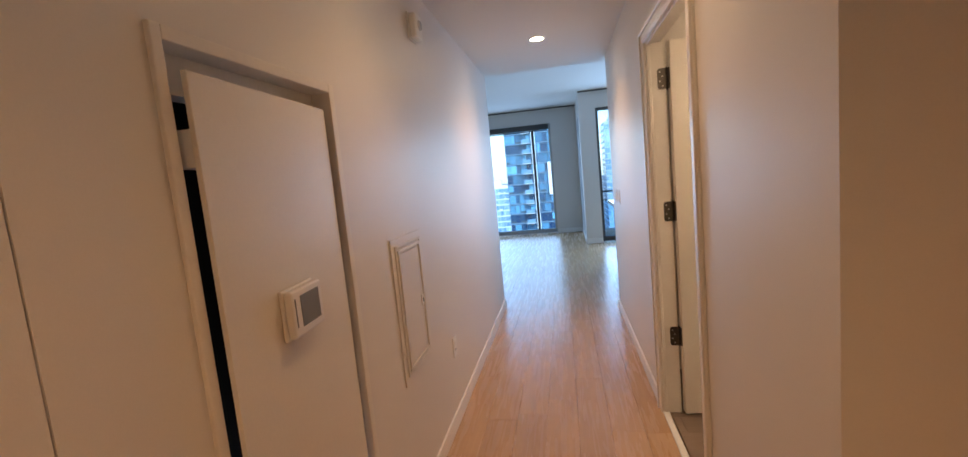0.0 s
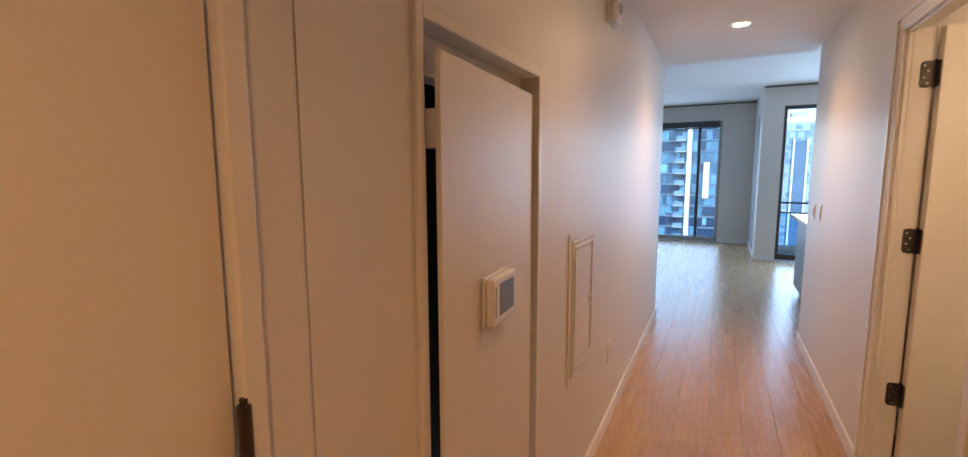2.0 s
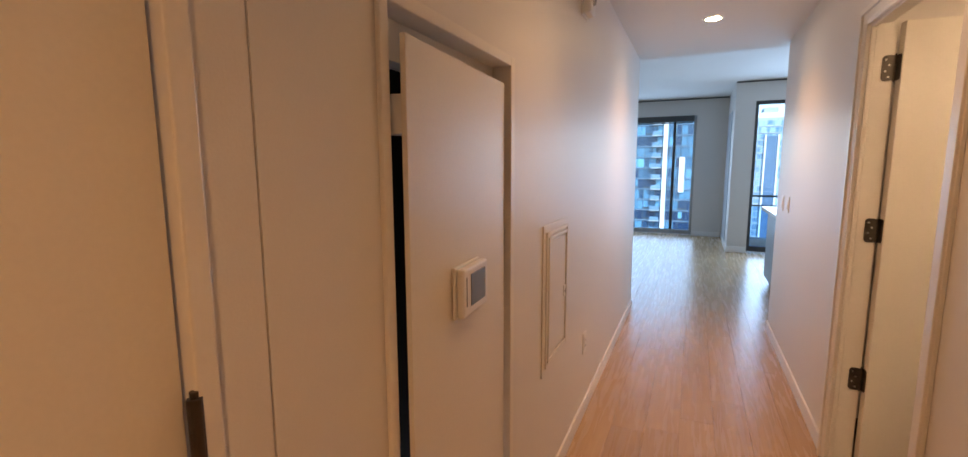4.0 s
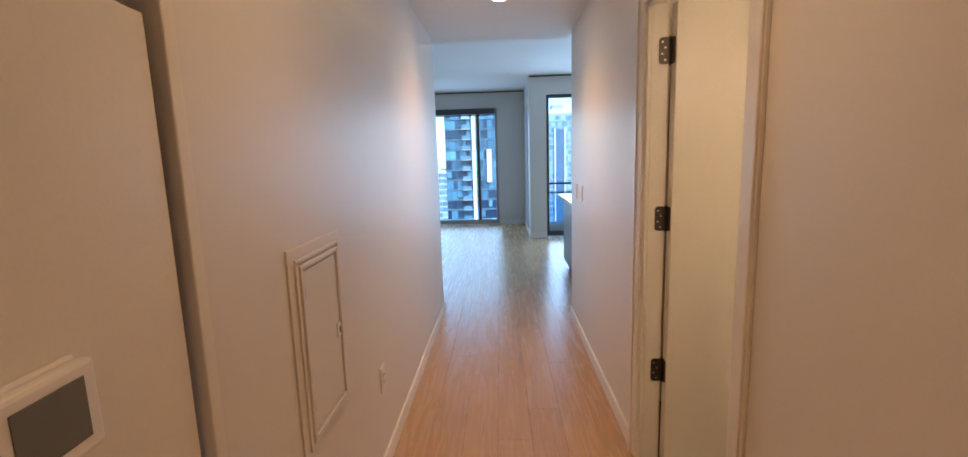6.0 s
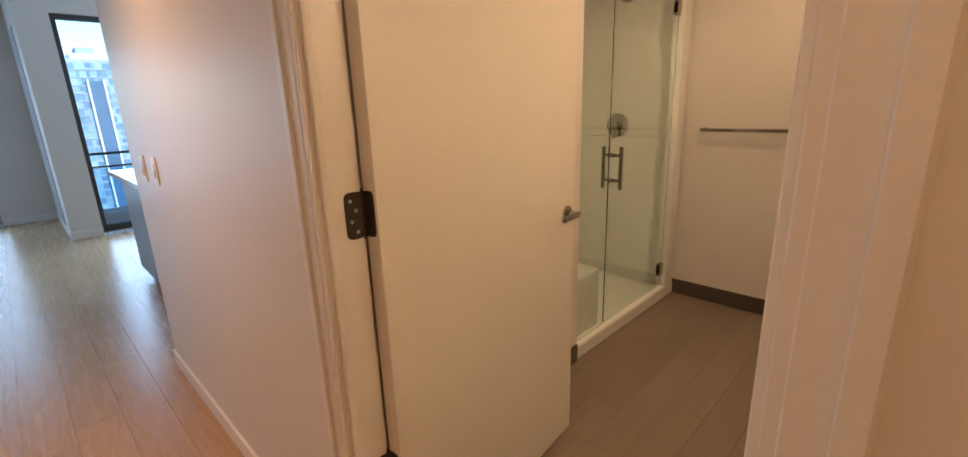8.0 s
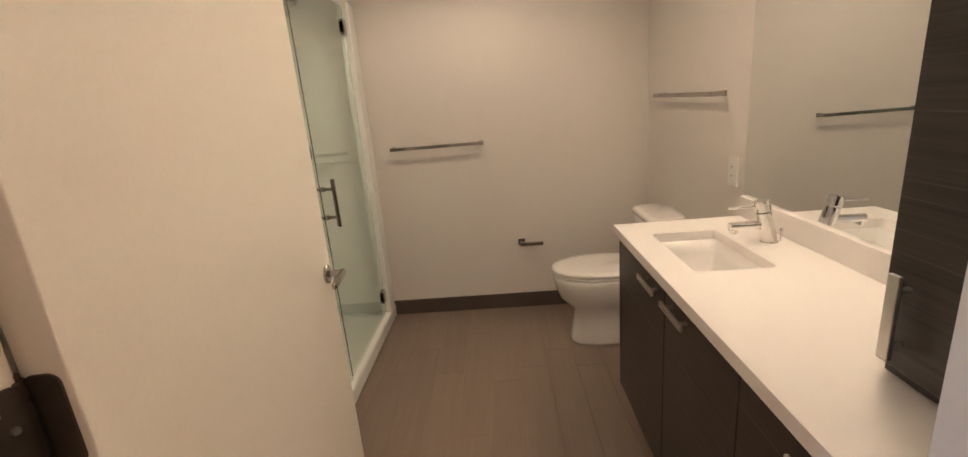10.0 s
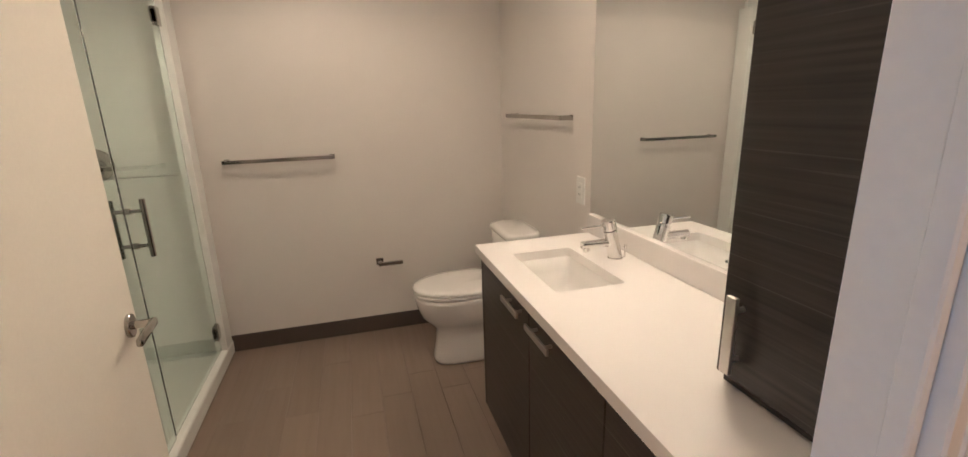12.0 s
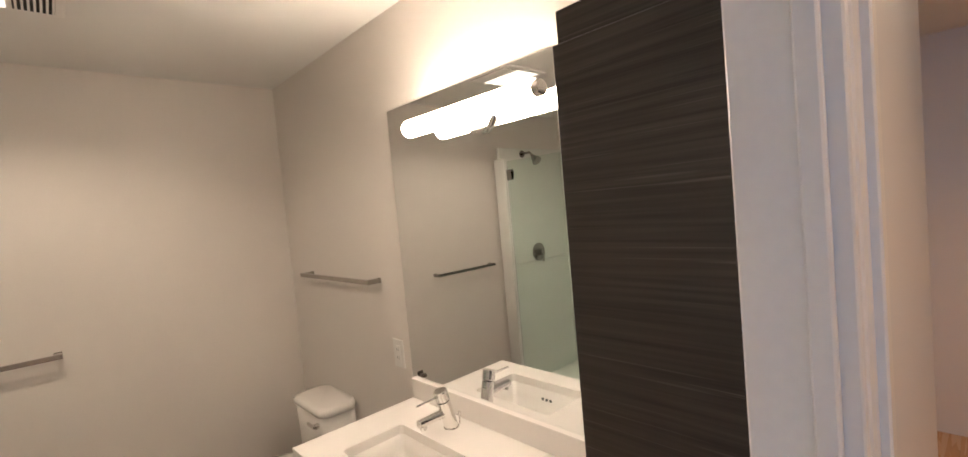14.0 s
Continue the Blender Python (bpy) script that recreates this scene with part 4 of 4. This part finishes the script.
# stacks of balconies with glass fronts
bal, fronts_ = [], []
for k in range(27):
    z = 33.0 - (k + 1) * 2.95
    bal.append((-10.6, -8.0, 138.3, 140.0, z, z + 0.25))
    fronts_.append((-10.5, -8.1, 138.3, 138.4, z + 0.25, z + 1.3))
quads("balcony_slabs", bal, CONC, at, "grey balcony slabs")
quads("balcony_fronts", fronts_, PANE_L, at, "glass balcony fronts")
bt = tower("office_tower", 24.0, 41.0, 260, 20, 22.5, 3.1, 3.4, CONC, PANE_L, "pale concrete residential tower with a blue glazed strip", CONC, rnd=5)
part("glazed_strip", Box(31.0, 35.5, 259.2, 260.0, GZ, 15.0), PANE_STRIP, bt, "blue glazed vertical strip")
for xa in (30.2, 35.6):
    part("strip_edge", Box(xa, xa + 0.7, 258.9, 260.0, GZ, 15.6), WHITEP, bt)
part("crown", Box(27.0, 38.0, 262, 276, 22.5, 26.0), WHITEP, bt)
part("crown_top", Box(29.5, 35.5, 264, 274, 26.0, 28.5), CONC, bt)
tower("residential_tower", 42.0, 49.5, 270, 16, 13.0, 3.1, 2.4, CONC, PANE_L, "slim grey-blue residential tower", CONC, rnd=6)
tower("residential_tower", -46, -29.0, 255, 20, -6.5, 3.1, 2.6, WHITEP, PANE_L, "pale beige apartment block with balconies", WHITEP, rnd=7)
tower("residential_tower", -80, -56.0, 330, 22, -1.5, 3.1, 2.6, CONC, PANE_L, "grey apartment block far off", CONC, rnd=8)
rg = random.Random(11)
for k in range(46):
    w, d, h = rg.uniform(14, 34), rg.uniform(14, 30), rg.uniform(5, 22)
    x, y = rg.uniform(-120, 150), rg.uniform(70, 420)
    if abs(y - 150) < 30 and -40 < x < 25 or abs(y - 268) < 32:
        continue
    lb = thing("low_building", (x, y, GZ), "low flat-roofed city building", "building", "low city buildings")
    part("wall", Box(x - w / 2, x + w / 2, y - d / 2, y + d / 2, GZ, GZ + h), rg.choice((CONC, WHITEP, SLATE)), lb)
    part("roof", Box(x - w / 2 + 0.5, x + w / 2 - 0.5, y - d / 2 + 0.5, y + d / 2 - 0.5, GZ + h, GZ + h + 0.5), rg.choice((CONC, WHITEP, CONC)), lb)
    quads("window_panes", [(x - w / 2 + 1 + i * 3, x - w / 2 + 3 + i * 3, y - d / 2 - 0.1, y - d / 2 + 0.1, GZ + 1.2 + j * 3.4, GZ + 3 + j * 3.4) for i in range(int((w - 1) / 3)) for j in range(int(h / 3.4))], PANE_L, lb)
    part("roof_unit", Box(x - 2, x + 1.5, y - 1.5, y + 1.5, GZ + h + 0.5, GZ + h + 2.3), WHITEP, lb)

# ---- floors, last: planks one by one ----
b = bmesh.new()
box(b, -0.13, 2.6, -1.5, 1.01, -0.3, -0.003)
box(b, -0.13, XR + 0.0, 1.01, 4.87, -0.3, -0.003)
box(b, LX0, LX1, 4.87, YL + 0.25, -0.3, -0.003)
box(b, XR, LX1, 4.05, 4.87, -0.3, -0.003)
floor = structure("floor", b, OAKGAP, "light oak plank flooring through hallway and living room", "floor")
PW, PL = 0.17, 1.22


def plank_mesh(x0, x1, y0, y1):
    e, h = 0.0007, 0.0
    v = [(x0, y0, -0.003), (x1, y0, -0.003), (x1, y1, -0.003), (x0, y1, -0.003),
         (x0 + e, y0 + e, h), (x1 - e, y0 + e, h), (x1 - e, y1 - e, h), (x0 + e, y1 - e, h)]
    return v, [(4, 5, 6, 7), (0, 1, 5, 4), (1, 2, 6, 5), (2, 3, 7, 6), (3, 0, 4, 7)]


def plank_stuff(name, areas, pw, pl, along, z, m, parent, seed, skip=None):
    rg = random.Random(seed)
    V, F = [], []
    for ax0, ax1, ay0, ay1 in areas:
        u0, u1, w0, w1 = (ax0, ax1, ay0, ay1) if along == "y" else (ay0, ay1, ax0, ax1)
        k = math.floor(u0 / pw)
        while k * pw < u1 - 1e-6:
            a, c = max(k * pw, u0), min((k + 1) * pw, u1)
            s = w0 - rg.random() * pl
            while s < w1:
                p, q = max(s, w0), min(s + pl, w1)
                if q - p > 0.01 and c - a > 0.005 and not (skip and skip(a, c, p, q)):
                    v, f = plank_mesh(a, c, p, q) if along == "y" else plank_mesh(p, q, a, c)
                    o = len(V)
                    V += [(x, y, zz + z) for x, y, zz in v]
                    F += [tuple(o + i for i in t) for t in f]
                s += pl
            k += 1
    me = bpy.data.meshes.new(name)
    me.from_pydata(V, [], F)
    me.materials.append(m)
    ob = new(name, me)
    ob.parent = parent
    return tagged(ob, kind="stuff")


plank_stuff("planks", [(1.19, 2.47, -1.5, 1.01), (LX0, 0.0, 4.87, YL + 0.1), (0.0, 1.19, 7.2, YL + 0.1), (1.19, LX1, 4.18, YC + 0.1)], PW, PL, "y", 0, OAK, floor, 3)
full, faces = plank_mesh(0, PW, 0, PL)
pm = bpy.data.meshes.new("plank")
pm.from_pydata(full, [], faces)
pm.materials.append(OAK)
rg = random.Random(21)
for c in range(7):
    s = -1.5 - rg.random() * PL * 0.9
    while s < 7.2:
        y0, y1 = max(s, -1.5), min(s + PL, 7.2)
        if y1 - y0 > 0.02:
            if y1 - y0 > PL - 0.001:
                o = new("plank", pm)
            else:
                v, f = plank_mesh(0, PW, 0, y1 - y0)
                me = bpy.data.meshes.new("plank_cut")
                me.from_pydata(v, [], f)
                me.materials.append(OAK)
                o = new("plank", me)
            o.location = (c * PW, y0, 0)
            o.parent = floor
        s += PL
bf = structure("floor_bathroom", Box(XR, BX1, BY0, SY1, -0.3, -0.003), VINYLGAP, "dark brown wood-look vinyl bathroom floor", "floor")
rg = random.Random(5)
for k in range(12):
    u = BY0 + k * 0.15
    a, c = u, min(u + 0.15, SY0 + 0.02)
    q = XR + 0.005 - rg.random() * 0.9
    while q < BX1 and c - a > 0.01:
        p0, p1 = max(q, XR + 0.005), min(q + 0.92, BX1)
        if p1 - p0 > 0.02:
            v, f = plank_mesh(0, p1 - p0, 0, c - a)
            me = bpy.data.meshes.new("vinyl_plank")
            me.from_pydata(v, [], f)
            me.materials.append(VINYL)
            o = new("vinyl_plank", me)
            o.location = (p0, a, 0)
            o.parent = bf
        q += 0.92
